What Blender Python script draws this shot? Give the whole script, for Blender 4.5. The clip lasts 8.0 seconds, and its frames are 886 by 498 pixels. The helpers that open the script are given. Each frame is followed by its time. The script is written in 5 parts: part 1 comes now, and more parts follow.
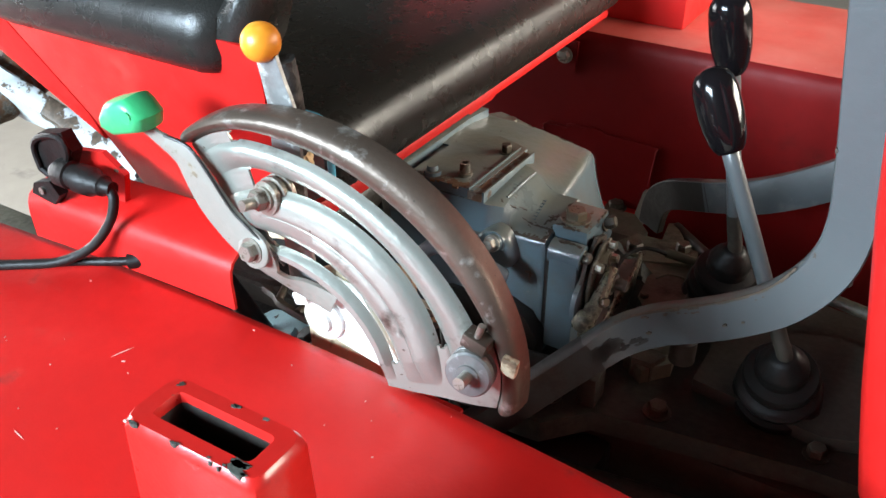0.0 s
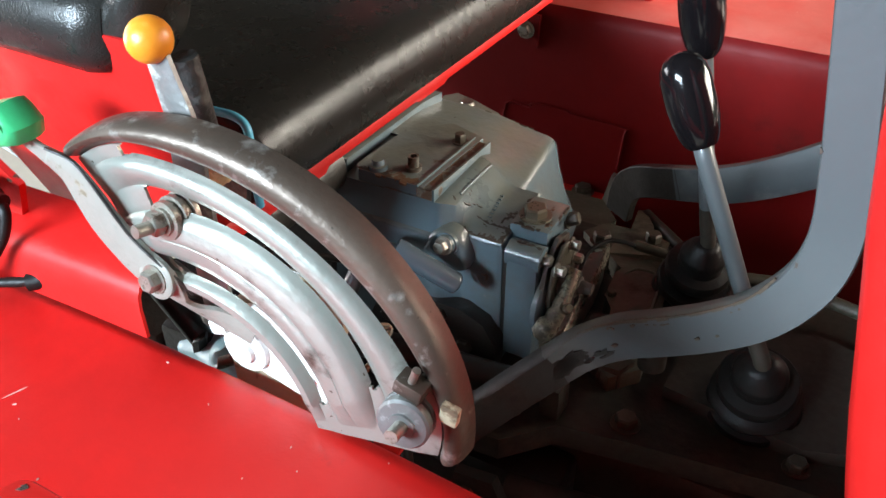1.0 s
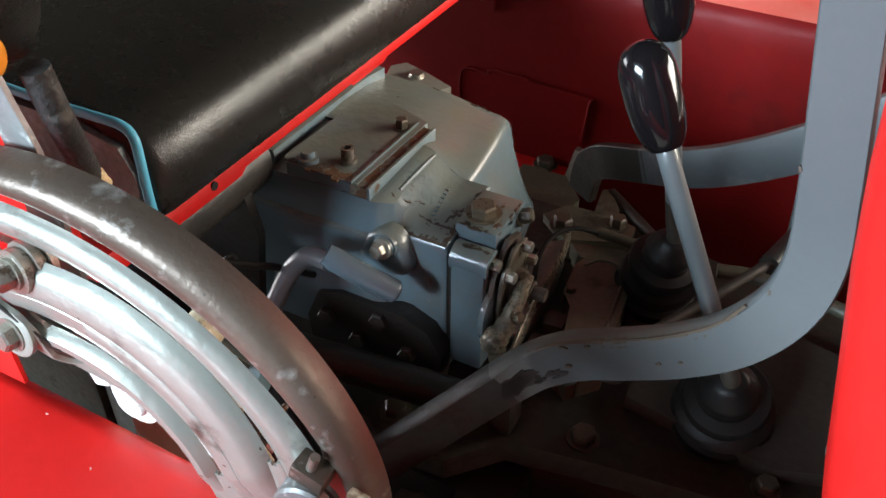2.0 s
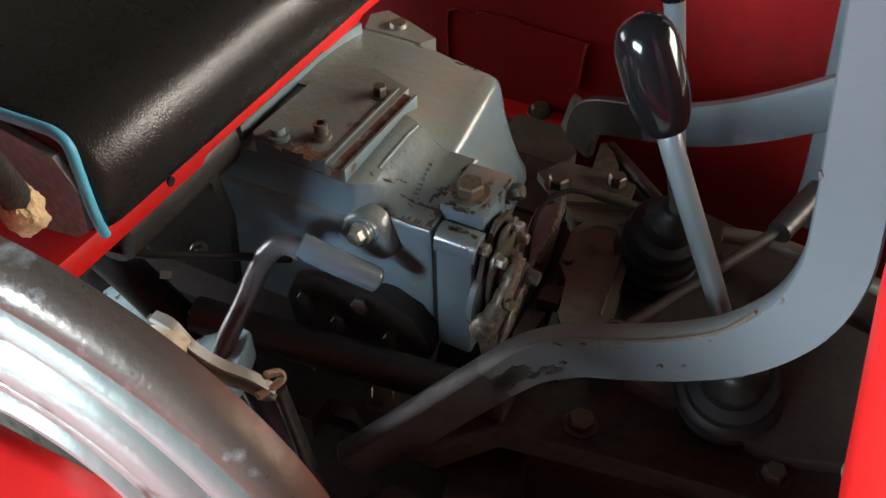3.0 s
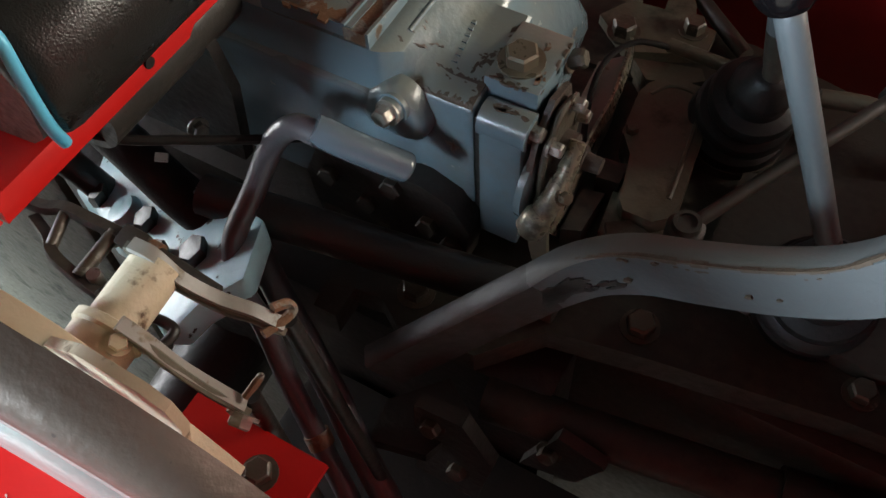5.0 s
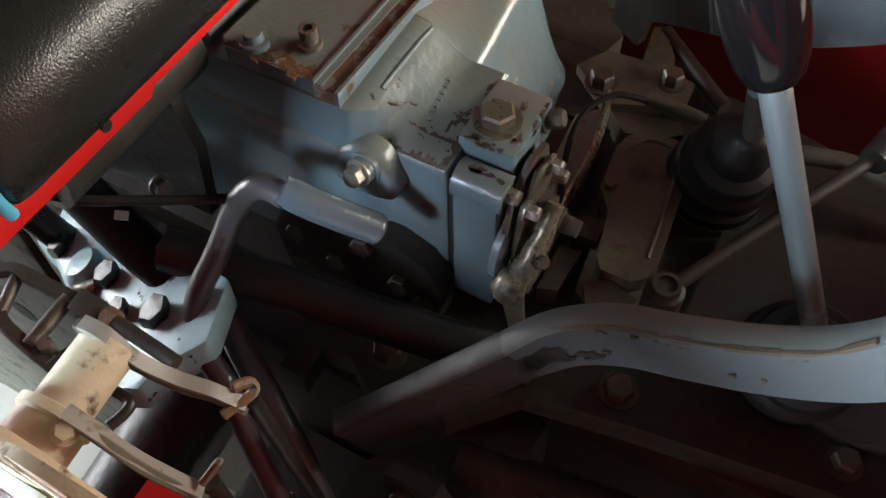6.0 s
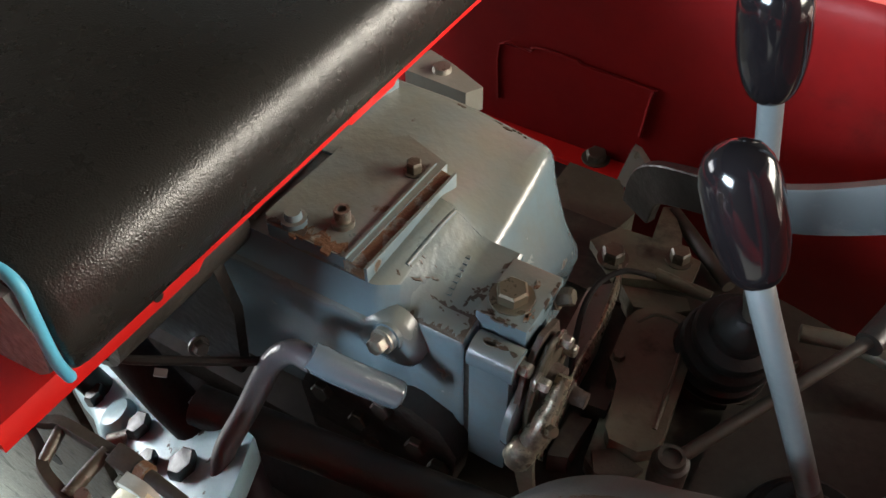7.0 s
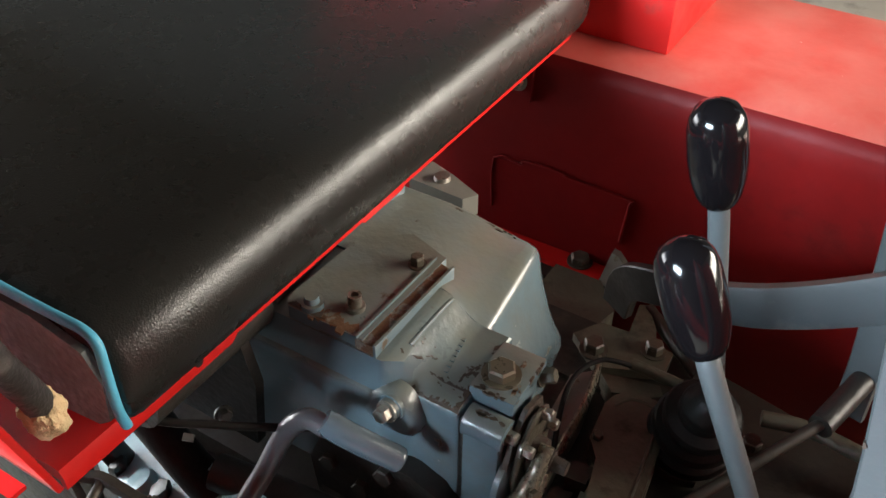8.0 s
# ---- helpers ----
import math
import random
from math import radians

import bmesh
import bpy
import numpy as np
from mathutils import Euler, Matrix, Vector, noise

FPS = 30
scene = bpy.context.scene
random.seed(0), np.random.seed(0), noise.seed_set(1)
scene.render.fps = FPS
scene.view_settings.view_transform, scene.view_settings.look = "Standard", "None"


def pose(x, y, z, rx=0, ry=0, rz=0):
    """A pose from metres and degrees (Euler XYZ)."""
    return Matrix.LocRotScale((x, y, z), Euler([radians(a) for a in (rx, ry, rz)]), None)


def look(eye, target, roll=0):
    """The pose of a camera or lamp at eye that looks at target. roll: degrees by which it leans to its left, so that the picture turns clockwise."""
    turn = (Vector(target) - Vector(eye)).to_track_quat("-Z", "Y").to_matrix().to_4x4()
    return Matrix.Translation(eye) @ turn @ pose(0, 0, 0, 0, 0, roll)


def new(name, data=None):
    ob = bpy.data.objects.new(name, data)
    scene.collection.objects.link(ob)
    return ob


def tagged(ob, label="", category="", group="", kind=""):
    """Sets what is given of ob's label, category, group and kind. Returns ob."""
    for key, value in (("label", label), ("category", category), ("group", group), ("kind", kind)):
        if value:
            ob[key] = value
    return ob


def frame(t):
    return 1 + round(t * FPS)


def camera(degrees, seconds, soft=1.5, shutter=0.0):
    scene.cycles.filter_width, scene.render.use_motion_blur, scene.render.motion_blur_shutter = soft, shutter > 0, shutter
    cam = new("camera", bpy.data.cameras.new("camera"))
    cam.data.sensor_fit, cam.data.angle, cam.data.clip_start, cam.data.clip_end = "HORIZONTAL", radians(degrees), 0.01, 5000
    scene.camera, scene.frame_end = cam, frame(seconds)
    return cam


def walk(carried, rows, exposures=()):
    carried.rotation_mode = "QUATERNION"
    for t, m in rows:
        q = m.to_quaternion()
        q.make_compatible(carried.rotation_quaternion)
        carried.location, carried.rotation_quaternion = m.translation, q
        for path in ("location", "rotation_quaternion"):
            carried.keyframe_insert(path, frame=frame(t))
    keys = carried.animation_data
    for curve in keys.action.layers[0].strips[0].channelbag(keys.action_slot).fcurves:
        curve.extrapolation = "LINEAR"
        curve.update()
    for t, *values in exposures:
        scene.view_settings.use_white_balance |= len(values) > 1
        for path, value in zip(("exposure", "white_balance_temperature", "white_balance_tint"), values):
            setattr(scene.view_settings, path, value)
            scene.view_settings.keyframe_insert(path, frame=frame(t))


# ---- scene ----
cam = camera(52.4, 8.0)
METRES, EYE, TILT, LEAN, TURN = 0.62, 1.62, -32.5, 0.0, 31.4
ROWS = [
    (0.0, 0.0, 0.0, 0.0, -0.0, 0.0, -0.0),
    (0.5, 0.0206, 0.0574, 0.0275, -0.63, -0.72, 0.53),
    (1.0, 0.046, 0.1374, 0.0613, -1.53, -2.33, 0.99),
    (1.5, 0.0812, 0.2208, 0.1032, -2.35, -4.21, 1.07),
    (3.0, 0.1423, 0.3911, 0.2304, -2.97, -12.11, 2.74),
    (3.5, 0.1496, 0.46, 0.2514, -2.3, -15.75, 3.43),
    (4.0, 0.1518, 0.5198, 0.2663, -0.65, -20.02, 3.7),
    (5.5, 0.1519, 0.6266, 0.2905, -0.93, -25.41, 2.49),
    (6.0, 0.1562, 0.6491, 0.3042, -1.65, -23.32, 1.99),
    (6.5, 0.1642, 0.64, 0.3316, -1.04, -18.81, 1.5),
    (7.0, 0.161, 0.5871, 0.3528, 0.3, -13.93, 0.63),
    (7.5, 0.1606, 0.5174, 0.3636, 0.35, -10.19, 0.11),
    (8.0, 0.1539, 0.4283, 0.354, 0.06, -6.91, -0.49),
]
walk(cam, [(t, pose(0, 0, EYE, TILT, LEAN, TURN) @ pose(METRES * x, METRES * y, METRES * z, 90 + pitch, roll, yaw)) for t, x, y, z, yaw, pitch, roll in ROWS],
     exposures=[(0.0, -0.28), (0.5, -0.26), (1.0, -0.26), (1.5, -0.28), (3.0, -0.24), (3.5, -0.30), (4.0, -0.40), (5.5, -0.32), (6.0, -0.10), (6.5, 0.04), (7.0, 0.06), (7.5, -0.08), (8.0, -0.14)])

# ---- light ----
world = bpy.data.worlds.new("sky")
scene.world = world
world.use_nodes = True
wn, wl = world.node_tree.nodes, world.node_tree.links
sky = wn.new("ShaderNodeTexSky")
sky.sky_type, sky.sun_disc = "NISHITA", False
sky.sun_elevation, sky.sun_rotation = radians(38), radians(200)
wl.new(sky.outputs[0], wn["Background"].inputs[0])
wn["Background"].inputs[1].default_value = 0.15

sun = new("sun", bpy.data.lights.new("sun", "SUN"))
sun.data.energy, sun.data.angle, sun.data.color = 2.5, radians(0.6), (1.0, 0.95, 0.87)
sun.matrix_world = look((-3.0, 1.5, 6), (0, 0, 0))


def area(name, eye, target, w, h, energy, colour):
    d = bpy.data.lights.new(name, "AREA")
    d.shape, d.size, d.size_y, d.energy, d.color = "RECTANGLE", w, h, energy, colour
    d.spread = radians(130)
    ob = new(name, d)
    ob.matrix_world = look(eye, target)
    return ob


area("east_gate_daylight", (3.42, 3.0, 2.30), (-0.3, 0.9, 1.15), 4.2, 1.2, 345, (1.0, 0.92, 0.79))
area("window_daylight", (-1.75, -3.45, 2.85), (-0.3, 0.7, 1.15), 2.3, 1.1, 530, (0.67, 0.85, 1.0))
area("rear_door_daylight", (-4.95, 0.4, 1.15), (-0.6, 0.6, 1.0), 2.4, 2.1, 150, (0.95, 0.97, 1.0))


# ---- materials ----
def material(name, colour, rough=0.5, metal=0.0, vary=0.15, scale=30.0, bump=0.0, bump_scale=400.0,
             worn=None, worn_scale=25.0, worn_at=0.62, worn_soft=0.04, worn_rough=0.6, worn_metal=0.0,
             specks=None, speck_at=0.78, speck_scale=180.0, coat=0.0, spec=0.5, rough_vary=0.15,
             dust=None, dust_amount=0.0, dust_scale=7.0, dust_rough=0.7, top_tint=None, top_tint_most=0.8):
    """Paint, metal or cloth: a base colour with broad and fine variation, worn patches, specks, dust, relief and a tint
    on upward faces.
    """
    m = bpy.data.materials.new(name)
    m.use_nodes = True
    n, l = m.node_tree.nodes, m.node_tree.links
    p = n["Principled BSDF"]
    pos = n.new("ShaderNodeTexCoord").outputs["Object"]

    def tex(sc, detail=4.0, rough_=0.55):
        t = n.new("ShaderNodeTexNoise")
        t.inputs["Scale"].default_value, t.inputs["Detail"].default_value, t.inputs["Roughness"].default_value = sc, detail, rough_
        l.new(pos, t.inputs["Vector"])
        return t.outputs["Fac"]

    def ramp(v, a, b):
        r = n.new("ShaderNodeMapRange")
        r.inputs["From Min"].default_value, r.inputs["From Max"].default_value = a, b
        l.new(v, r.inputs["Value"])
        return r.outputs["Result"]

    def mixc(f, a, b):
        x = n.new("ShaderNodeMix")
        x.data_type = "RGBA"
        for i, v in ((0, f), (6, a), (7, b)):
            if isinstance(v, bpy.types.NodeSocket):
                l.new(v, x.inputs[i])
            elif i == 0:
                x.inputs[0].default_value = v
            else:
                x.inputs[i].default_value = (*v, 1.0)
        return x.outputs[2]

    def mixf(f, a, b):
        x = n.new("ShaderNodeMix")
        for i, v in ((0, f), (2, a), (3, b)):
            if isinstance(v, bpy.types.NodeSocket):
                l.new(v, x.inputs[i])
            else:
                x.inputs[i].default_value = v
        return x.outputs[0]

    dark = tuple(c * (1 - vary) for c in colour)
    lite = tuple(min(1.0, c * (1 + vary)) for c in colour)
    broad = tex(scale * 0.35, 3.0)
    fine = tex(scale * 6.0, 5.0)
    col = mixc(ramp(broad, 0.3, 0.7), dark, lite)
    col = mixc(ramp(fine, 0.35, 0.75), col, mixc(0.35, col, dark))
    rgh = mixf(ramp(fine, 0.3, 0.7), max(0.02, rough - rough_vary * rough), min(1.0, rough + rough_vary * rough))
    met = metal
    if dust:
        f = ramp(tex(dust_scale, 6.0, 0.65), 0.62 - dust_amount, 0.85)
        col = mixc(f, col, dust)
        rgh = mixf(f, rgh, dust_rough)
    # upward faces turn olive: settled dust, with the warm top light painted in
    if top_tint:
        up = n.new("ShaderNodeSeparateXYZ")
        l.new(n.new("ShaderNodeNewGeometry").outputs["Normal"], up.inputs[0])
        f = mixf(ramp(tex(scale * 2.5, 5.0), 0.25, 0.6), top_tint_most * 0.45, top_tint_most)
        f = mixf(ramp(up.outputs["Z"], 0.35, 0.8), 0.0, f)
        col = mixc(f, col, top_tint)
        rgh = mixf(f, rgh, min(0.6, rough + 0.22))
    if worn:
        f = ramp(tex(worn_scale, 8.0, 0.6), worn_at, worn_at + worn_soft)
        col = mixc(f, col, mixc(ramp(fine, 0.35, 0.65), worn, tuple(c * 0.45 for c in worn)))
        rgh = mixf(f, rgh, worn_rough)
        met = mixf(f, metal, worn_metal)
    if specks:
        f = ramp(tex(speck_scale, 2.0), speck_at, speck_at + 0.02)
        col = mixc(f, col, specks)
    l.new(col, p.inputs["Base Color"])
    l.new(rgh, p.inputs["Roughness"])
    if isinstance(met, bpy.types.NodeSocket):
        l.new(met, p.inputs["Metallic"])
    else:
        p.inputs["Metallic"].default_value = met
    p.inputs["Coat Weight"].default_value = coat
    p.inputs["Coat Roughness"].default_value = 0.12
    p.inputs["Specular IOR Level"].default_value = spec
    if bump:
        b = n.new("ShaderNodeBump")
        b.inputs["Strength"].default_value, b.inputs["Distance"].default_value = 1.0, bump
        l.new(tex(bump_scale, 3.0), b.inputs["Height"])
        l.new(b.outputs[0], p.inputs["Normal"])
    return m


def vinyl(name, colour, rough, cell, depth):
    """Leather-grained vinyl: fine pebbles with creases, and a film of dust."""
    m = material(name, colour, rough, vary=0.10, scale=9, rough_vary=0.08, spec=0.32, specks=(0.20, 0.20, 0.19), speck_at=0.84, speck_scale=160)
    n, l = m.node_tree.nodes, m.node_tree.links
    pos = n.new("ShaderNodeTexCoord").outputs["Object"]
    v = n.new("ShaderNodeTexVoronoi")
    v.feature = "SMOOTH_F1"
    v.inputs["Scale"].default_value = cell
    w = n.new("ShaderNodeTexNoise")
    w.inputs["Scale"].default_value = cell * 0.5
    a = n.new("ShaderNodeVectorMath")
    a.operation = "MULTIPLY_ADD"
    a.inputs[1].default_value = (0.0016, 0.0016, 0.0016)
    l.new(pos, w.inputs["Vector"]), l.new(w.outputs["Color"], a.inputs[0]), l.new(pos, a.inputs[2])
    l.new(a.outputs[0], v.inputs["Vector"])
    b = n.new("ShaderNodeBump")
    b.inputs["Strength"].default_value, b.inputs["Distance"].default_value = 0.9, depth
    b.invert = True
    l.new(v.outputs["Distance"], b.inputs["Height"])
    l.new(b.outputs[0], n["Principled BSDF"].inputs["Normal"])
    return m


RED = material("red_paint", (0.54, 0.012, 0.010), 0.42, vary=0.09, scale=8, bump=0.0003, bump_scale=90, specks=(0.75, 0.40, 0.35), speck_at=0.80, speck_scale=95, spec=0.32,
               worn=(0.34, 0.03, 0.025), worn_scale=14, worn_at=0.66, worn_soft=0.12, worn_rough=0.5, dust=(0.47, 0.07, 0.05), dust_amount=0.02)
RED_DUSTY = material("dusty_red_paint", (0.58, 0.065, 0.045), 0.42, vary=0.12, scale=6, bump=0.0004, bump_scale=80, specks=(0.75, 0.45, 0.40), speck_at=0.78, speck_scale=110, coat=0.1,
                     dust=(0.68, 0.24, 0.18), dust_amount=0.24, dust_scale=5)
# red darkened so the fender's inner side carries its shade in the paint
RED_SHADED = material("shaded_red_paint", (0.145, 0.004, 0.004), 0.50, vary=0.22, scale=7, bump=0.0004, bump_scale=80, specks=(0.45, 0.12, 0.10), speck_at=0.80, speck_scale=100,
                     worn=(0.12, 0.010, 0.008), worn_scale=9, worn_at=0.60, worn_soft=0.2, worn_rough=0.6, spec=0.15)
RED_CHIPPED = material("chipped_red_paint", (0.48, 0.014, 0.011), 0.32, vary=0.12, scale=14, bump=0.0006, bump_scale=70, coat=0.2,
                       worn=(0.13, 0.11, 0.07), worn_scale=38, worn_at=0.66, worn_soft=0.02)
GREY = material("grey_paint", (0.118, 0.165, 0.188), 0.18, vary=0.12, scale=10, bump=0.0006, bump_scale=110, worn=(0.10, 0.065, 0.035), worn_scale=34, worn_at=0.65, worn_soft=0.04,
                coat=0.1, dust=(0.130, 0.118, 0.088), dust_amount=0.10, dust_scale=9, dust_rough=0.36, spec=0.5, top_tint=(0.150, 0.148, 0.112))
GREY_CLEAN = material("smooth_grey_paint", (0.074, 0.083, 0.086), 0.36, vary=0.07, scale=12, bump=0.0004, bump_scale=160, worn=(0.13, 0.07, 0.05), worn_scale=30, worn_at=0.73, worn_soft=0.02, coat=0.2,
                      dust=(0.24, 0.235, 0.22), dust_amount=0.0, top_tint=(0.070, 0.064, 0.048))
# grey darkened for grime and for the shade on the near bar's low end
SHADED_GRIMY_GREY = material("shaded_grimy_grey_paint", (0.034, 0.029, 0.027), 0.48, vary=0.25, scale=16, bump=0.0006, bump_scale=120, worn=(0.06, 0.042, 0.034), worn_scale=24, worn_at=0.56, worn_soft=0.12)
GREASY = material("greasy_cast_iron", (0.034, 0.028, 0.020), 0.60, vary=0.35, scale=22, bump=0.0010, bump_scale=70, worn=(0.034, 0.027, 0.018), worn_scale=18, worn_at=0.55, worn_soft=0.12, worn_rough=0.75)
DARK = material("oily_black_metal", (0.022, 0.019, 0.016), 0.42, vary=0.4, scale=30, bump=0.0010, bump_scale=90, worn=(0.030, 0.025, 0.019), worn_scale=22, worn_at=0.60, worn_soft=0.1)
RUST = material("rusty_steel", (0.16, 0.085, 0.045), 0.6, metal=0.25, vary=0.4, scale=45, bump=0.001, bump_scale=300, worn=(0.24, 0.22, 0.18), worn_scale=75, worn_at=0.52, worn_soft=0.06)
EDGE_RUST = material("dark_worn_edge", (0.062, 0.044, 0.033), 0.6, vary=0.4, scale=60, bump=0.001, bump_scale=300)
FLAKE = material("rust_under_flaked_paint", (0.068, 0.047, 0.030), 0.65, vary=0.45, scale=60, bump=0.001, bump_scale=300)
BOLT = material("worn_bolt_steel", (0.34, 0.315, 0.27), 0.38, metal=0.85, vary=0.3, scale=70, bump=0.0006, bump_scale=260, worn=(0.12, 0.08, 0.05), worn_scale=90, worn_at=0.56, worn_soft=0.08)
DARK_BOLT = material("grimy_bolt", (0.075, 0.064, 0.046), 0.42, metal=0.2, vary=0.3, scale=70, bump=0.0008, bump_scale=200, worn=(0.22, 0.19, 0.15), worn_scale=80, worn_at=0.6, worn_soft=0.1)
SILVER = material("silver_painted_steel", (0.35, 0.36, 0.32), 0.33, metal=0.60, vary=0.16, scale=16, bump=0.0004, bump_scale=150, worn=(0.22, 0.19, 0.155), worn_scale=24, worn_at=0.57, worn_soft=0.14, worn_rough=0.42, worn_metal=0.7,
                  specks=(0.12, 0.10, 0.08), speck_at=0.74, speck_scale=160)
BARE = material("bare_worn_steel", (0.105, 0.078, 0.060), 0.40, metal=0.5, vary=0.30, scale=26, bump=0.0004, bump_scale=200, worn=(0.42, 0.39, 0.35), worn_scale=48, worn_at=0.575, worn_soft=0.12, worn_rough=0.40, worn_metal=0.7,
                specks=(0.06, 0.046, 0.036), speck_at=0.72, speck_scale=190)
WHITE = material("white_enamel", (0.74, 0.74, 0.71), 0.35, vary=0.05, scale=20, bump=0.0002, bump_scale=120, worn=(0.35, 0.30, 0.24), worn_scale=40, worn_at=0.70, worn_soft=0.06)
WHITE_CHIPPED = material("chipped_white_paint", (0.54, 0.57, 0.57), 0.45, vary=0.12, scale=24, bump=0.0012, bump_scale=70, worn=(0.13, 0.09, 0.06), worn_scale=24, worn_at=0.54, worn_soft=0.03)
BRASS = material("oily_brown_steel", (0.135, 0.112, 0.078), 0.30, metal=0.45, vary=0.2, scale=20, worn=(0.10, 0.07, 0.04), worn_scale=30, worn_at=0.60, worn_soft=0.2)
WORN_LEVER = material("worn_lever_steel", (0.30, 0.27, 0.20), 0.28, metal=0.6, vary=0.25, scale=30, bump=0.0004, bump_scale=200, worn=(0.09, 0.07, 0.045), worn_scale=50, worn_at=0.54, worn_soft=0.1)
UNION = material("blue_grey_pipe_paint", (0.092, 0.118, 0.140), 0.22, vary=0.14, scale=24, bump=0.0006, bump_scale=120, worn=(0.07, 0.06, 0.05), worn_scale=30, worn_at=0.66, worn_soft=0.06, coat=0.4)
PIPE = material("dark_pipe_paint", (0.075, 0.070, 0.074), 0.34, vary=0.2, scale=20, bump=0.0005, bump_scale=140, worn=(0.12, 0.085, 0.06), worn_scale=36, worn_at=0.68, worn_soft=0.04, coat=0.3)
STEEL = material("speckled_grey_steel", (0.20, 0.20, 0.195), 0.42, metal=0.5, vary=0.2, scale=50, bump=0.0006, bump_scale=160, worn=(0.42, 0.42, 0.40), worn_scale=60, worn_at=0.58, worn_soft=0.06, worn_rough=0.5)
GRIMY_IRON = material("grimy_cast_iron", (0.025, 0.022, 0.015), 0.58, vary=0.35, scale=18, bump=0.0012, bump_scale=80, worn=(0.054, 0.047, 0.032), worn_scale=14, worn_at=0.52, worn_soft=0.15, worn_rough=0.7)
DUSTY_IRON = material("dusty_cast_iron", (0.098, 0.090, 0.062), 0.50, vary=0.3, scale=26, bump=0.0014, bump_scale=90, worn=(0.056, 0.049, 0.033), worn_scale=26, worn_at=0.54, worn_soft=0.12)
CABLE = material("black_cable_sheath", (0.012, 0.011, 0.010), 0.7, vary=0.3, scale=60, spec=0.3)
SOOT = material("bared_dark_metal", (0.055, 0.062, 0.052), 0.6, vary=0.3, scale=60, bump=0.0005, bump_scale=300)
CHIP = material("bared_primer", (0.62, 0.42, 0.36), 0.6, vary=0.3, scale=60)
CREAM = material("cream_painted_steel", (0.52, 0.44, 0.30), 0.5, vary=0.2, scale=30, bump=0.001, bump_scale=140, worn=(0.22, 0.14, 0.08), worn_scale=45, worn_at=0.58, worn_soft=0.08)
PALE = material("pale_grey_lever_paint", (0.235, 0.225, 0.195), 0.45, vary=0.1, scale=28, bump=0.0006, bump_scale=120, worn=(0.30, 0.25, 0.17), worn_scale=42, worn_at=0.62, worn_soft=0.05)
BLUE = material("pale_blue_paint", (0.34, 0.57, 0.63), 0.35, vary=0.12, scale=24, bump=0.0015, bump_scale=60, worn=(0.05, 0.05, 0.05), worn_scale=60, worn_at=0.63, worn_soft=0.03)
KNOB = material("glossy_black_plastic", (0.005, 0.004, 0.0045), 0.13, vary=0.3, scale=30, specks=(0.10, 0.10, 0.10), speck_at=0.82, speck_scale=150, spec=0.35)
RUBBER = material("black_rubber", (0.010, 0.0088, 0.008), 0.46, vary=0.4, scale=40, bump=0.0006, bump_scale=180, dust=(0.036, 0.030, 0.024), dust_amount=-0.10, dust_scale=20, spec=0.22)
ORANGE = material("orange_plastic", (0.80, 0.29, 0.022), 0.38, vary=0.12, scale=45, bump=0.0003, bump_scale=200, dust=(0.80, 0.45, 0.12), dust_amount=0.06, dust_scale=30)
GREEN = material("green_plastic", (0.040, 0.40, 0.155), 0.36, vary=0.15, scale=35, bump=0.0004, bump_scale=120, worn=(0.30, 0.42, 0.25), worn_scale=50, worn_at=0.66, worn_soft=0.08)
CYAN = material("cyan_piping", (0.10, 0.44, 0.62), 0.4, vary=0.15, scale=60, worn=(0.30, 0.55, 0.62), worn_scale=60, worn_at=0.6, worn_soft=0.1)
VINYL = vinyl("black_vinyl", (0.018, 0.0172, 0.0155), 0.28, 900, 0.00024)
VINYL_TRIM = material("dull_vinyl_trim", (0.028, 0.026, 0.024), 0.55, vary=0.5, scale=40, bump=0.002, bump_scale=160, worn=(0.20, 0.19, 0.17), worn_scale=30, worn_at=0.60, worn_soft=0.15)
VINYL_OLD = material("scuffed_vinyl", (0.115, 0.122, 0.115), 0.5, vary=0.5, scale=30, bump=0.001, bump_scale=160, worn=(0.30, 0.32, 0.32), worn_scale=16, worn_at=0.50, worn_soft=0.2)
FOAM = material("yellowed_foam", (0.66, 0.50, 0.28), 0.9, vary=0.3, scale=60, bump=0.004, bump_scale=160)
CONCRETE = material("concrete", (0.40, 0.355, 0.295), 0.9, vary=0.2, scale=1.6, bump=0.0005, bump_scale=60, worn=(0.22, 0.20, 0.17), worn_scale=2.2, worn_at=0.58, worn_soft=0.12)
PLASTER = material("plaster", (0.115, 0.106, 0.094), 0.9, vary=0.12, scale=1.2, bump=0.003, bump_scale=30)
# kept near black so that the unseen ceiling reflects little light
CEILING = material("dark_ceiling", (0.032, 0.029, 0.026), 0.9, vary=0.2, scale=1.5, bump=0.003, bump_scale=30)
SOIL = material("yard_ground", (0.30, 0.26, 0.20), 0.95, vary=0.3, scale=0.6, bump=0.01, bump_scale=12)


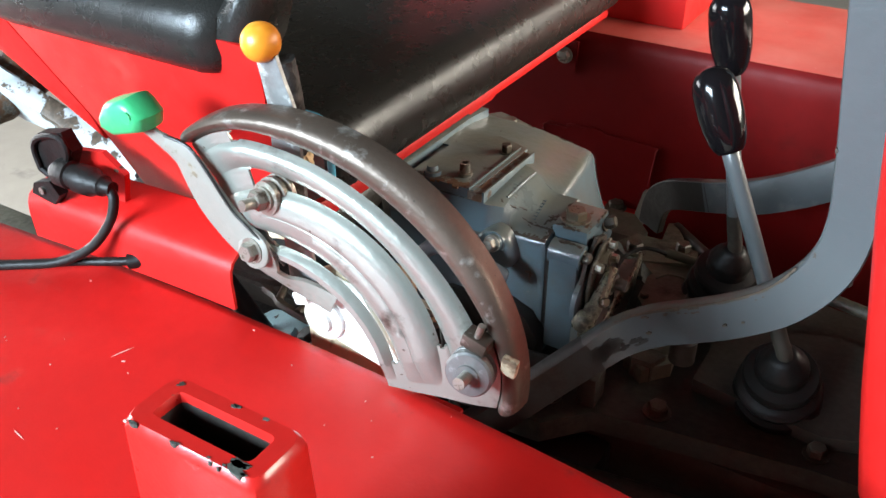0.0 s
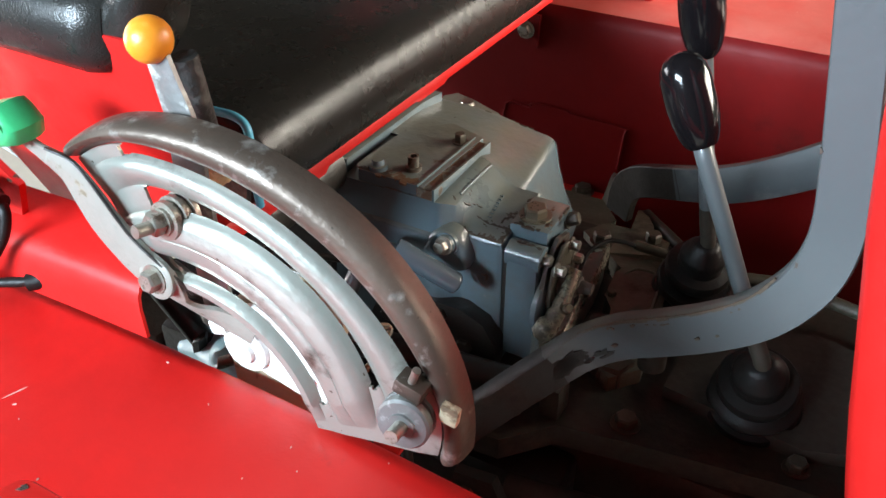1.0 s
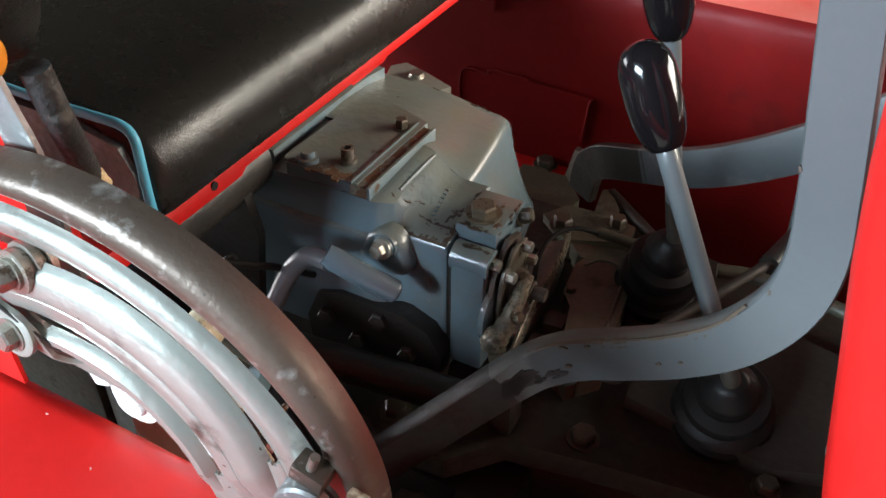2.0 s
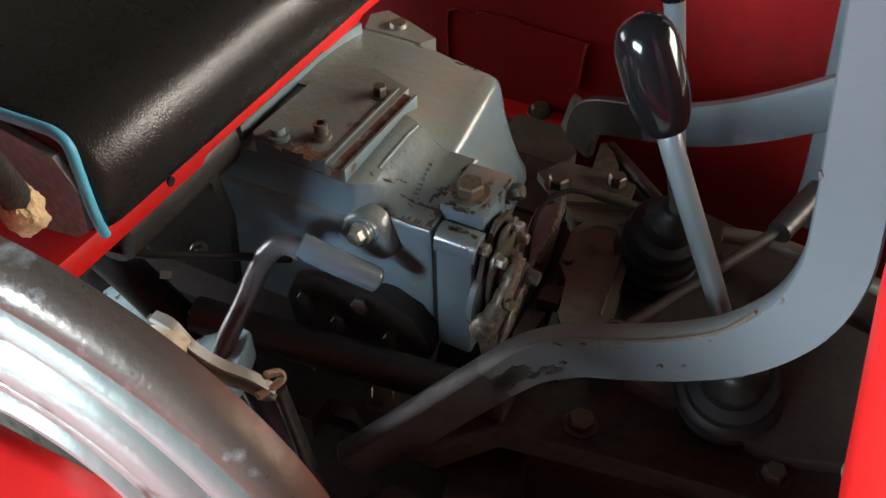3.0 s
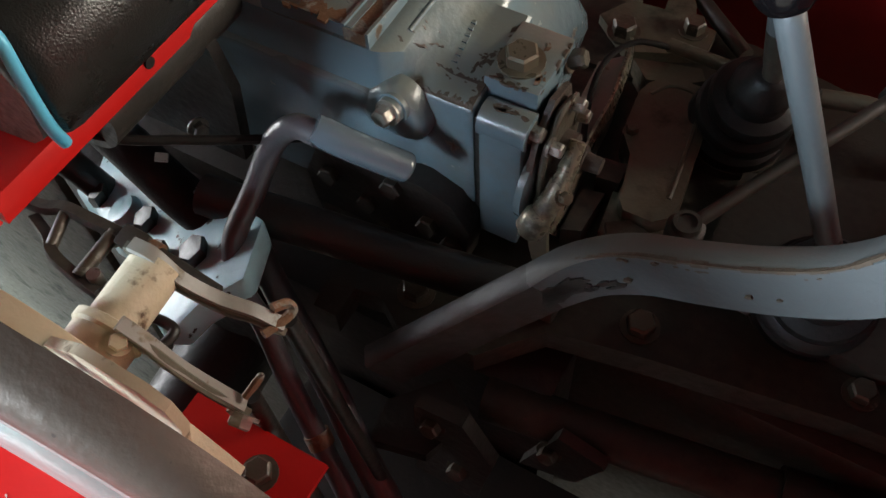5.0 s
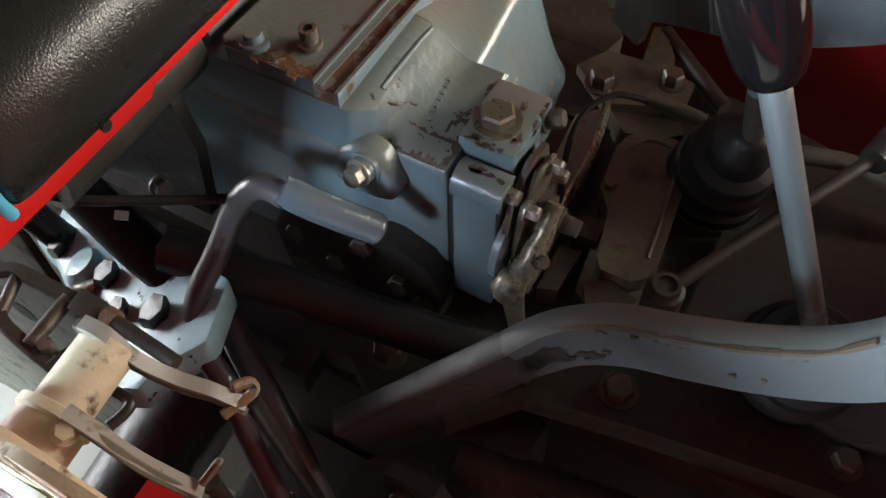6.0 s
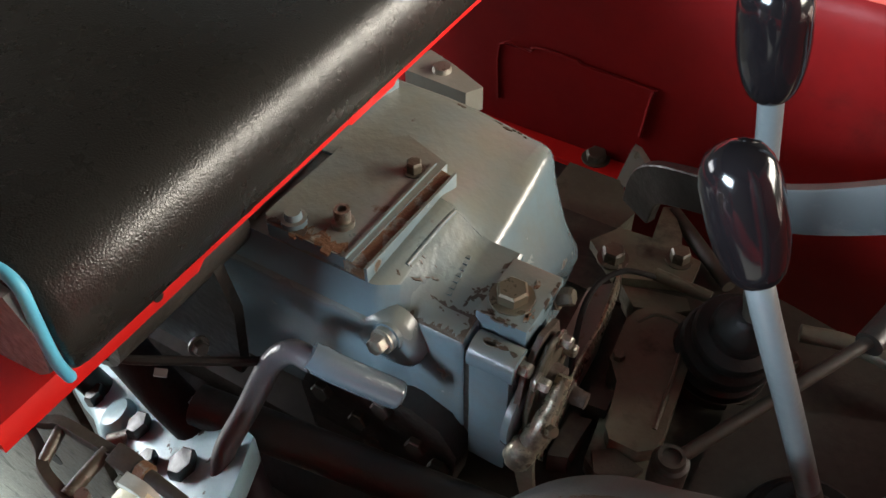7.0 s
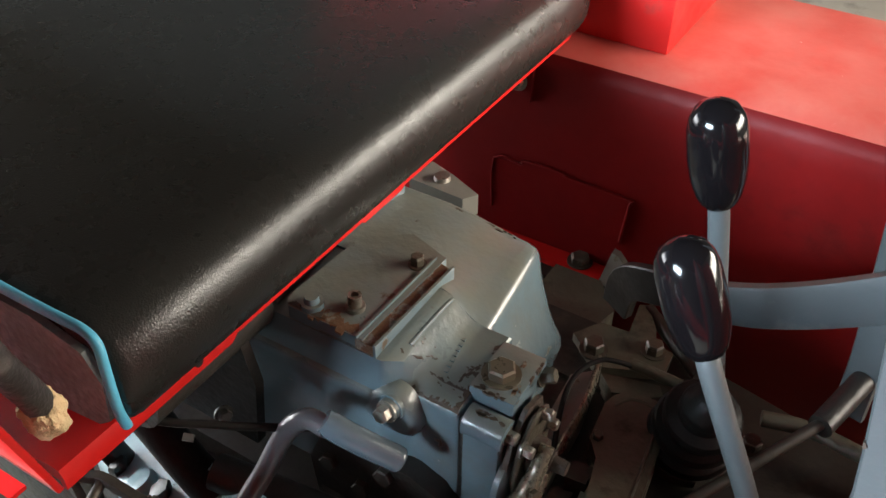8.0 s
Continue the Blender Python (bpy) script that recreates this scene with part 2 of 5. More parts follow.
# ---- mesh helpers ----
def part(name, bm, mat, parent=None, label="", smooth=True, bevel=0.0, angle=35):
    """Links a bmesh as one mesh object under a thing or a part; edges sharper than angle may be bevelled."""
    if bevel:
        edges = [e for e in bm.edges if len(e.link_faces) == 2 and e.calc_face_angle(0) > radians(angle)]
        bmesh.ops.bevel(bm, geom=edges, offset=bevel, segments=2, profile=0.6, affect="EDGES", clamp_overlap=True)
    bmesh.ops.recalc_face_normals(bm, faces=bm.faces)
    me = bpy.data.meshes.new(name)
    for f in bm.faces:
        f.smooth = smooth
    if smooth:
        for e in bm.edges:
            if len(e.link_faces) == 2 and e.calc_face_angle(0) > radians(42):
                e.smooth = False
    bm.to_mesh(me)
    bm.free()
    me.materials.append(mat)
    ob = new(name, me)
    if parent:
        ob.parent = parent
    if label:
        tagged(ob, label)
    return ob


def thing(name, label, category, at=(0, 0, 0), group=""):
    """An empty that carries a thing's parts, whose meshes are laid in the world's own metres."""
    ob = new(name)
    ob.empty_display_size = 0.02
    tagged(ob, label, category, group)
    return ob


def box(x0, x1, y0, y1, z0, z1, bm=None):
    bm = bm or bmesh.new()
    m = Matrix.Translation(((x0 + x1) / 2, (y0 + y1) / 2, (z0 + z1) / 2)) @ Matrix.Diagonal((x1 - x0, y1 - y0, z1 - z0, 1))
    bmesh.ops.create_cube(bm, size=1, matrix=m)
    return bm


def obox(m, sx, sy, sz, bm=None):
    """A box of that size, centred on the pose m."""
    bm = bm or bmesh.new()
    bmesh.ops.create_cube(bm, size=1, matrix=m @ Matrix.Diagonal((sx, sy, sz, 1)))
    return bm


def smooth_path(pts, n=6):
    """A Catmull-Rom curve through the points."""
    p = [Vector(q) for q in pts]
    p = [2 * p[0] - p[1]] + p + [2 * p[-1] - p[-2]]
    out = []
    for i in range(1, len(p) - 2):
        for k in range(n):
            t = k / n
            a, b, c, d = p[i - 1], p[i], p[i + 1], p[i + 2]
            out.append(0.5 * ((2 * b) + (c - a) * t + (2 * a - 5 * b + 4 * c - d) * t * t + (3 * b - a - 3 * c + d) * t ** 3))
    out.append(p[-2])
    return out


def skin(bm, rings, closed=True, caps=True):
    vs = [[bm.verts.new(q) for q in r] for r in rings]
    k = len(vs[0])
    for a, b in zip(vs, vs[1:]):
        for i in range(k if closed else k - 1):
            bm.faces.new((a[i], a[(i + 1) % k], b[(i + 1) % k], b[i]))
    if caps and closed:
        bm.faces.new(vs[0][::-1])
        bm.faces.new(vs[-1])
    return bm


def tube(pts, r, seg=14, n=6, bm=None, radii=None):
    """A round bar or hose along the points."""
    bm = bm or bmesh.new()
    path = smooth_path(pts, n) if n > 1 else [Vector(p) for p in pts]
    tang = [(path[min(i + 1, len(path) - 1)] - path[max(i - 1, 0)]).normalized() for i in range(len(path))]
    u = tang[0].orthogonal().normalized()
    rings = []
    for i, (p, t) in enumerate(zip(path, tang)):
        u = (u - t * u.dot(t)).normalized()
        v = t.cross(u)
        rr = r if radii is None else radii[min(len(radii) - 1, int(i * len(radii) / len(path)))]
        rings.append([p + rr * (math.cos(a) * u + math.sin(a) * v) for a in (2 * math.pi * k / seg for k in range(seg))])
    return skin(bm, rings)


def rod(a, b, r, r2=None, seg=16, bm=None):
    """A straight round bar or cone from a to b."""
    bm = bm or bmesh.new()
    a, b = Vector(a), Vector(b)
    t = (b - a).normalized()
    u = t.orthogonal().normalized()
    v = t.cross(u)
    r2 = r if r2 is None else r2
    ang = [2 * math.pi * k / seg for k in range(seg)]
    return skin(bm, [[p + q * (math.cos(x) * u + math.sin(x) * v) for x in ang] for p, q in ((a, r), (b, r2))])


def lathe(a, b, profile, seg=28, bm=None):
    """A turned shape about the line from a to b: profile rows are (share of the way, radius)."""
    bm = bm or bmesh.new()
    a, b = Vector(a), Vector(b)
    t = (b - a).normalized()
    u = t.orthogonal().normalized()
    v = t.cross(u)
    ang = [2 * math.pi * k / seg for k in range(seg)]
    return skin(bm, [[a + (b - a) * s + r * (math.cos(x) * u + math.sin(x) * v) for x in ang] for s, r in profile])


def plate(outline, axis, lo, hi, bm=None):
    """A flat plate: an outline in the plane across the axis, from lo to hi along it."""
    bm = bm or bmesh.new()

    def put(p, w):
        return {"x": (w, p[0], p[1]), "y": (p[0], w, p[1]), "z": (p[0], p[1], w)}[axis]
    a = [bm.verts.new(put(p, lo)) for p in outline]
    b = [bm.verts.new(put(p, hi)) for p in outline]
    bm.faces.new(a), bm.faces.new(b[::-1])
    k = len(a)
    for i in range(k):
        bm.faces.new((a[i], b[i], b[(i + 1) % k], a[(i + 1) % k]))
    return bm


def strap(pts, normals, widths, thick, n=6, bm=None):
    """A flat bar bent along the points: its thickness runs along the normals, its width across both."""
    bm = bm or bmesh.new()
    path, nrm = smooth_path(pts, n), smooth_path(normals, n)
    w = smooth_path([(x, 0, 0) for x in widths], n)
    rings = []
    for i, p in enumerate(path):
        t = (path[min(i + 1, len(path) - 1)] - path[max(i - 1, 0)]).normalized()
        q = (nrm[i] - t * nrm[i].dot(t)).normalized()
        s = t.cross(q).normalized() * w[i].x / 2
        h = q * thick / 2
        c = 0.12
        rings.append([p + s * a + h * b for a, b in
                      ((1, 1 - 2 * c), (1 - c * 0.6, 1), (-1 + c * 0.6, 1), (-1, 1 - 2 * c), (-1, -1 + 2 * c), (-1 + c * 0.6, -1), (1 - c * 0.6, -1), (1, -1 + 2 * c))])
    return skin(bm, rings)


def hexhead(at, axis, r, h, bm=None, washer=True, turn=0.3):
    """A hexagon bolt head with its washer, standing on a face: at is the face, axis points away from it."""
    bm = bm or bmesh.new()
    at, t = Vector(at), Vector(axis).normalized()
    u = t.orthogonal().normalized()
    v = t.cross(u)

    def ring(z, rr, k, off):
        return [at + t * z + rr * (math.cos(2 * math.pi * i / k + off) * u + math.sin(2 * math.pi * i / k + off) * v) for i in range(k)]
    z0 = 0.0
    if washer:
        skin(bm, [ring(-0.001, r * 1.35, 18, 0), ring(r * 0.16, r * 1.35, 18, 0)])
        z0 = r * 0.16
    skin(bm, [ring(z0 - 0.001, r, 6, turn), ring(z0 + h * 0.82, r, 6, turn), ring(z0 + h, r * 0.84, 6, turn)])
    return bm


def bolt(at, axis, r, h, parent, mat=None, label="", washer=True, turn=0.3, name="bolt"):
    return part(name, hexhead(at, axis, r, h, None, washer, turn), mat or BOLT, parent, label, smooth=False)


# ---- setting ----
tagged(part("floor", box(-5.0, 3.5, -3.5, 7.0, -0.12, 0.0), CONCRETE), "stained grey concrete workshop floor", "floor", kind="structure")
tagged(part("ground", box(-600, 600, -600, 600, -0.32, -0.125), SOIL), "bare brown yard ground outside the workshop", "ground", kind="structure")
# ceiling out of view, added dark to hold down bounced light
tagged(part("ceiling", box(-5.2, 3.7, -3.7, 7.2, 4.4, 4.55), CEILING, smooth=False), "dark workshop ceiling out of view, added to cut reflections", "ceiling", kind="structure")
tagged(part("wall_north", box(-5.0, 3.5, 7.0, 7.2, -0.1, 4.4), PLASTER), "plain plastered workshop wall", "wall", kind="structure")
bm = box(-5.2, -5.0, -3.7, -0.7, -0.1, 4.4)
box(-5.2, -5.0, 1.7, 7.2, -0.1, 4.4, bm), box(-5.2, -5.0, -0.7, 1.7, 3.2, 4.4, bm)
tagged(part("wall_west", bm, PLASTER, smooth=False), "plastered workshop wall with an open doorway", "wall", kind="structure")
bm = box(3.5, 3.7, -3.7, 0.8, -0.1, 4.4)
box(3.5, 3.7, 5.2, 7.2, -0.1, 4.4, bm), box(3.5, 3.7, 0.8, 5.2, 3.4, 4.4, bm)
tagged(part("wall_east", bm, PLASTER, smooth=False), "plastered workshop wall with a wide open gateway", "wall", kind="structure")
bm = box(-5.0, -3.05, -3.7, -3.5, -0.1, 4.4)
box(-0.45, 3.5, -3.7, -3.5, -0.1, 4.4, bm), box(-3.05, -0.45, -3.7, -3.5, 3.50, 4.4, bm), box(-3.05, -0.45, -3.7, -3.5, -0.1, 2.20, bm)
tagged(part("wall_south", bm, PLASTER, smooth=False), "plastered workshop wall with an unglazed window opening", "wall", kind="structure")

# ---- right fender ----
def fender_z(x):
    return 1.170 - 0.16 * max(0.0, x + 0.47) ** 2 - 0.10 * min(0.0, x + 0.47) ** 2


right_fender = thing("right_fender", "glossy red painted steel tractor fender, dusty and chipped", "fender")
bm = bmesh.new()
prof = [(-0.10, -0.30), (-0.098, -0.05), (-0.085, -0.018), (-0.05, -0.004), (0.05, 0.0), (0.20, 0.0), (0.33, 0.0), (0.42, 0.0), (0.430, -0.002), (0.437, -0.009), (0.437, -0.03), (0.437, -0.055),
        (0.434, -0.055), (0.434, -0.012), (0.428, -0.005), (0.42, -0.004), (0.20, -0.004), (0.05, -0.004), (-0.05, -0.008), (-0.083, -0.022), (-0.094, -0.05), (-0.096, -0.30)]
skin(bm, [[(x, y, fender_z(x) + dz) for y, dz in prof] for x in (-1.25 + 0.05 * i for i in range(36))])
part("fender_skin", bm, RED, right_fender)
# rolled lip along the inner edge, beside the seat
bm = bmesh.new()
lip = [(0.4275, 0.003), (0.4265, 0.030), (0.4275, 0.040), (0.4310, 0.0475), (0.4380, 0.0520), (0.448, 0.0545), (0.462, 0.056), (0.484, 0.0565), (0.484, 0.0535), (0.462, 0.053), (0.449, 0.0515), (0.440, 0.0495), (0.4340, 0.0455), (0.4305, 0.0390), (0.4295, 0.030), (0.4305, 0.003)]
skin(bm, [[(x, y + 0.010 * (x + 0.46), fender_z(x) + dz) for y, dz in lip] for x in (-0.715, -0.66, -0.60, -0.54, -0.50, -0.464)])
part("lip", bm, RED, right_fender)
# ledge below the lever quadrant
part("ledge", box(-0.375, -0.285, 0.438, 0.500, 1.088, 1.092), RED, right_fender)
bolt((-0.315, 0.478, 1.092), (0, 0, 1), 0.008, 0.007, right_fender, DARK_BOLT)
# square post socket welded on top
bm = bmesh.new()
cx, cy = -0.245, 0.202


def ring_at(hx, hy, z, r=0.006, dx=0.0):
    out = []
    for qx, qy, a0 in ((1, 1, 0), (-1, 1, 90), (-1, -1, 180), (1, -1, 270)):
        for a in (a0, a0 + 45, a0 + 90):
            out.append((cx + dx + qx * (hx - r) + r * math.cos(radians(a)), cy + qy * (hy - r) + r * math.sin(radians(a)), z))
    return out


skin(bm, [ring_at(0.052, 0.030, 1.150, dx=0.004), ring_at(0.044, 0.022, 1.21, dx=0.002), ring_at(0.0415, 0.0190, 1.328), ring_at(0.0412, 0.0186, 1.3315, 0.007), ring_at(0.0392, 0.0166, 1.3345, 0.007), ring_at(0.0298, 0.0092, 1.3345, 0.003),
          ring_at(0.0285, 0.0082, 1.330, 0.003), ring_at(0.028, 0.0078, 1.20, 0.003)])
bore = [ring_at(0.0291, 0.0086, 1.3315, 0.003), ring_at(0.0276, 0.0073, 1.326, 0.003), ring_at(0.0272, 0.0070, 1.165, 0.003), ring_at(0.0286, 0.0084, 1.165, 0.003)]
part("socket_bore", skin(bmesh.new(), bore, caps=False), DARK, right_fender, "dark inside of the socket")
part("post_socket", bm, RED_CHIPPED, right_fender, "red painted square socket with chipped rim")

# ---- left fender ----
left_fender = thing("left_fender", "red painted steel fender, dusty on top, shade painted on its inner side", "fender")
bm = bmesh.new()
prof = [(1.52, -0.30), (1.52, -0.03), (1.512, -0.010), (1.495, -0.002), (1.38, 0.0), (1.26, 0.0), (1.226, -0.002), (1.212, -0.008),
        (1.214, -0.011), (1.228, -0.006), (1.38, -0.004), (1.494, -0.006), (1.510, -0.014), (1.516, -0.03), (1.516, -0.30)]
stations = [-1.2 + 0.06 * i for i in range(30)]
skin(bm, [[(x, y, 1.187 + dz - 0.05 * max(0, x) ** 2) for y, dz in prof] for x in stations])
part("fender_top", bm, RED_DUSTY, left_fender, "dusty red painted top sheet")
# inner sheet: its shade is painted into the red
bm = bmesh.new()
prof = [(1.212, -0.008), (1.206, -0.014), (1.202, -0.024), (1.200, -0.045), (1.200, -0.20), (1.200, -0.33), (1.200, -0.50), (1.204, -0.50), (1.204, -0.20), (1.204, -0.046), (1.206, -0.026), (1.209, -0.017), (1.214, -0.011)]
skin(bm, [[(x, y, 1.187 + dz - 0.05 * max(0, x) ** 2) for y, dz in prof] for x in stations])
part("inner_wall", bm, RED_SHADED, left_fender, "dark red inner wall, its shade painted in")
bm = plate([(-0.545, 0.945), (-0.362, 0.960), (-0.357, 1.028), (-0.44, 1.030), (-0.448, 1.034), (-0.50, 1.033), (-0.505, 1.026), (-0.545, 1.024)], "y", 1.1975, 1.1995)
part("doubler_plate", bm, RED_SHADED, left_fender, bevel=0.002)
part("plate_edge", tube([(-0.5435, 1.197, 0.948), (-0.5435, 1.197, 1.0235), (-0.505, 1.197, 1.0265), (-0.500, 1.197, 1.033), (-0.448, 1.197, 1.034), (-0.44, 1.197, 1.030), (-0.36, 1.197, 1.0275), (-0.3585, 1.197, 1.02), (-0.3635, 1.197, 0.962)], 0.0017, 8, 3), RED_SHADED, left_fender)
bm = plate([(-0.56, 1.199), (-0.372, 1.199), (-0.366, 1.17), (-0.56, 1.17)], "z", 0.908, 0.915)
part("bracket_flange", bm, RED, left_fender, "red steel foot flange bolted down", bevel=0.002)
bolt((-0.408, 1.190, 0.915), (0, 0, 1), 0.0125, 0.009, left_fender, DARK_BOLT)
part("gusset", plate([(-0.565, 1.118), (-0.498, 1.118), (-0.496, 1.166), (-0.565, 1.166)], "y", 1.194, 1.1995), RED_SHADED, left_fender, bevel=0.0015)
bolt((-0.516, 1.194, 1.143), (0, -1, 0), 0.0095, 0.008, left_fender, BOLT)

tool_box = thing("fender_box", "red painted steel box standing on the fender", "box")
part("box_body", box(-0.85, -0.365, 1.262, 1.44, 1.187, 1.395), RED, tool_box, bevel=0.003)
part("lid", box(-0.853, -0.362, 1.259, 1.443, 1.397, 1.42), RED, tool_box, bevel=0.003)

# ---- seat ----
seat = thing("tractor_seat", "black vinyl bench seat with cyan piping in a red steel shell", "seat")
bm = bmesh.new()
pan = [(-0.98, 1.213), (-0.50, 1.215), (-0.470, 1.220), (-0.4615, 1.2195), (-0.4585, 1.212), (-0.4600, 1.202), (-0.4635, 1.202), (-0.464, 1.209), (-0.50, 1.208), (-0.98, 1.208)]
thin = [(x, z if z > 1.2085 or x < -0.6 else 1.2070) for x, z in pan]
tab = [(x, z if z > 1.2085 or x < -0.6 else 1.2040) for x, z in pan]
skin(bm, [[(max(x, -0.63 - (y - 0.503) * 1.8), y, z) for x, z in p] for y, p in ((0.503, pan), (0.60, pan), (0.650, pan), (0.656, thin), (0.808, thin), (0.8125, tab), (0.866, tab), (0.872, thin), (1.19, thin), (1.205, thin))])
part("pan_hole", rod((-0.4600, 0.617, 1.2125), (-0.4580, 0.617, 1.2125), 0.0036), CABLE, seat, "drilled hole in the pan's lip")
part("seat_pan", bm, RED, seat, "red painted steel seat pan with a bent front lip")
bm = bmesh.new()
sec = [(-0.97, 1.222), (-0.470, 1.2235), (-0.451, 1.2275), (-0.4405, 1.2350), (-0.4366, 1.2460), (-0.4358, 1.2585), (-0.4372, 1.2690), (-0.4395, 1.2762), (-0.4422, 1.2822), (-0.4455, 1.2872), (-0.4495, 1.2914), (-0.4540, 1.2950), (-0.4590, 1.2980), (-0.4660, 1.3006), (-0.475, 1.3026), (-0.490, 1.3042), (-0.52, 1.3058), (-0.60, 1.3075), (-0.75, 1.3065), (-0.97, 1.302)]
ys = [(0.545, 0.0), (0.5455, 0.5), (0.549, 0.85), (0.556, 1.0), (0.60, 1.02), (0.70, 1.05), (0.86, 1.07), (1.02, 1.05), (1.14, 1.02), (1.178, 0.98), (1.196, 0.80), (1.202, 0.5)]


def cushion_ring(y, k):
    out = []
    for x, z in sec:
        x = max(x, -0.63 - (y - 0.545) * 1.8)
        out.append((x - (1 - min(k, 1)) * 0.012 * (1 if x > -0.6 else 0), y, 1.222 + (z - 1.222) * (0.90 + 0.10 * k if k > 0 else 0.9)))
    return out


skin(bm, [cushion_ring(y, k) for y, k in ys])
cushion = part("cushion", bm, VINYL, seat, "black grained vinyl seat cushion")
part("end_panel", plate([(-0.454, 1.232), (-0.449, 1.265), (-0.460, 1.288), (-0.50, 1.297), (-0.615, 1.297), (-0.615, 1.217), (-0.50, 1.2165), (-0.466, 1.222)], "y", 0.540, 0.5462), VINYL_OLD, cushion, "scuffed dull vinyl end panel")
part("piping", tube([(-0.63, 0.547, 1.304), (-0.58, 0.545, 1.304), (-0.52, 0.544, 1.304), (-0.478, 0.544, 1.3050), (-0.4575, 0.5445, 1.3045), (-0.4475, 0.544, 1.2985), (-0.4440, 0.542, 1.283), (-0.4430, 0.541, 1.265), (-0.4425, 0.541, 1.246), (-0.4440, 0.544, 1.231)], 0.0034, 10, 8), CYAN, cushion, "cyan plastic piping along the seam")
# side wing
LEANED = Matrix(((1, 0, 0, 0), (0, 1, -0.26, 0.26 * 1.20), (0, 0, 1, 0), (0, 0, 0, 1)))


def leaned(bm, extra=None):
    """Leans a plate outwards from the pan's edge, as the seat's wing stands."""
    bmesh.ops.transform(bm, matrix=LEANED, verts=bm.verts)
    if extra:
        bmesh.ops.transform(bm, matrix=extra, verts=bm.verts)
    return bm


part("wing_panel", leaned(plate([(-0.457, 1.208), (-0.440, 1.30), (-0.426, 1.40), (-0.50, 1.402), (-0.742, 1.402), (-0.664, 1.285), (-0.630, 1.208)], "y", 0.498, 0.503)), RED, seat, "red painted steel side wing", bevel=0.0015)
part("rear_panel", leaned(plate([(-0.745, 1.402), (-0.667, 1.285), (-0.660, 1.258), (-0.765, 1.338), (-0.84, 1.395), (-0.84, 1.402)], "y", 0.4985, 0.5035)), RED, seat, bevel=0.0015)
bm = bmesh.new()
pad = [(0.445, 1.392), (0.436, 1.402), (0.432, 1.418), (0.436, 1.436), (0.450, 1.448), (0.475, 1.452), (0.502, 1.448), (0.515, 1.436), (0.515, 1.39), (0.500, 1.382)]
pad = [(0.475 + (y - 0.475) * (0.95 if y < 0.475 else 0.4), z - 0.020) for y, z in pad]
rows = [(-0.462, 0.86, 0.006), (-0.470, 0.97, 0.002), (-0.482, 1.0, 0.0), (-0.53, 1.0, 0.0), (-0.62, 1.0, 0.0), (-0.70, 1.0, 0.0), (-0.80, 1.0, 0.012), (-0.92, 1.0, 0.04)]
skin(bm, [[(x, 0.475 + (y - 0.475) * k + dy, 1.42 + (z - 1.42) * k) for y, z in pad] for x, k, dy in rows])
part("wing_pad", bm, VINYL, seat, "black vinyl arm pad", bevel=0.002)
bm = bmesh.new()
rows = [(-0.468, 0.80, 0.0, 0.004), (-0.462, 0.96, 0.004, 0.006), (-0.449, 0.95, 0.004, 0.014), (-0.437, 0.88, 0.005, 0.026), (-0.428, 0.66, 0.006, 0.036)]
skin(bm, [[(x, 0.478 + (y - 0.475) * k * 0.9 + dy, 1.415 + dz + (z - 1.42) * k * 0.9) for y, z in pad] for x, k, dy, dz in rows])
part("wing_pad_end", bm, VINYL, seat, "creased black vinyl wrapped round the wing's end", bevel=0.002)
part("edge_trim", tube([(-0.425, 0.474, 1.385), (-0.425, 0.478, 1.36), (-0.430, 0.486, 1.335), (-0.436, 0.494, 1.312), (-0.442, 0.500, 1.292)], 0.0085, 12, 6), VINYL_TRIM, seat, "scuffed black vinyl edge trim")
bm = bmesh.new()
FOAM_AT = Vector((-0.442, 0.500, 1.289))
bmesh.ops.create_icosphere(bm, subdivisions=4, radius=0.0135, matrix=Matrix.Translation(FOAM_AT) @ Matrix.Diagonal((0.95, 0.85, 1.1, 1)))
for v in bm.verts:
    v.co += (v.co - FOAM_AT) * (0.30 * noise.noise(v.co * 110) + 0.16 * noise.noise(v.co * 420))
part("foam", bm, FOAM, seat, "torn yellow foam sticking out of the trim")

# ---- lift housing ----
lift = thing("hydraulic_lift_housing", "grey painted cast hydraulic lift housing, oily and rust-stained", "machine part")


FRONT = [(0.7495, 0.965), (0.7415, 1.02), (0.7410, 1.104), (0.7416, 1.110), (0.7432, 1.1142), (0.7462, 1.1168), (0.751, 1.1180), (0.760, 1.1190), (0.79, 1.1230), (0.828, 1.1270), (0.829, 1.06), (0.829, 0.965)]
REAR = [(0.736, 0.965), (0.7285, 1.02), (0.7255, 1.1005), (0.7258, 1.1060), (0.7275, 1.1092), (0.7308, 1.1118), (0.7328, 1.1300), (0.7350, 1.1450), (0.79, 1.1490), (0.828, 1.1515), (0.829, 1.06), (0.829, 0.965)]


def ease(t):
    t = min(1.0, max(0.0, t))
    return t * t * (3 - 2 * t)


def section(x):
    """The housing's cross-section: low and square in front, stepped and higher at the rear, with a smooth sweep between."""
    f = ease((-0.368 - x) / 0.028)
    g = ease((-0.350 - x) / 0.045)
    return [(a[0] + (b[0] - a[0]) * f, a[1] + (b[1] - a[1]) * (g if i > 6 else f)) for i, (a, b) in enumerate(zip(FRONT, REAR))]


def crown(x, y):
    """Height of the housing's top."""
    sec_ = section(x)[2:10]
    for (y0, z0), (y1, z1) in zip(sec_, sec_[1:]):
        if y <= y1:
            return z0 + (z1 - z0) * max(0.0, (y - y0) / (y1 - y0))
    return sec_[-1][1]


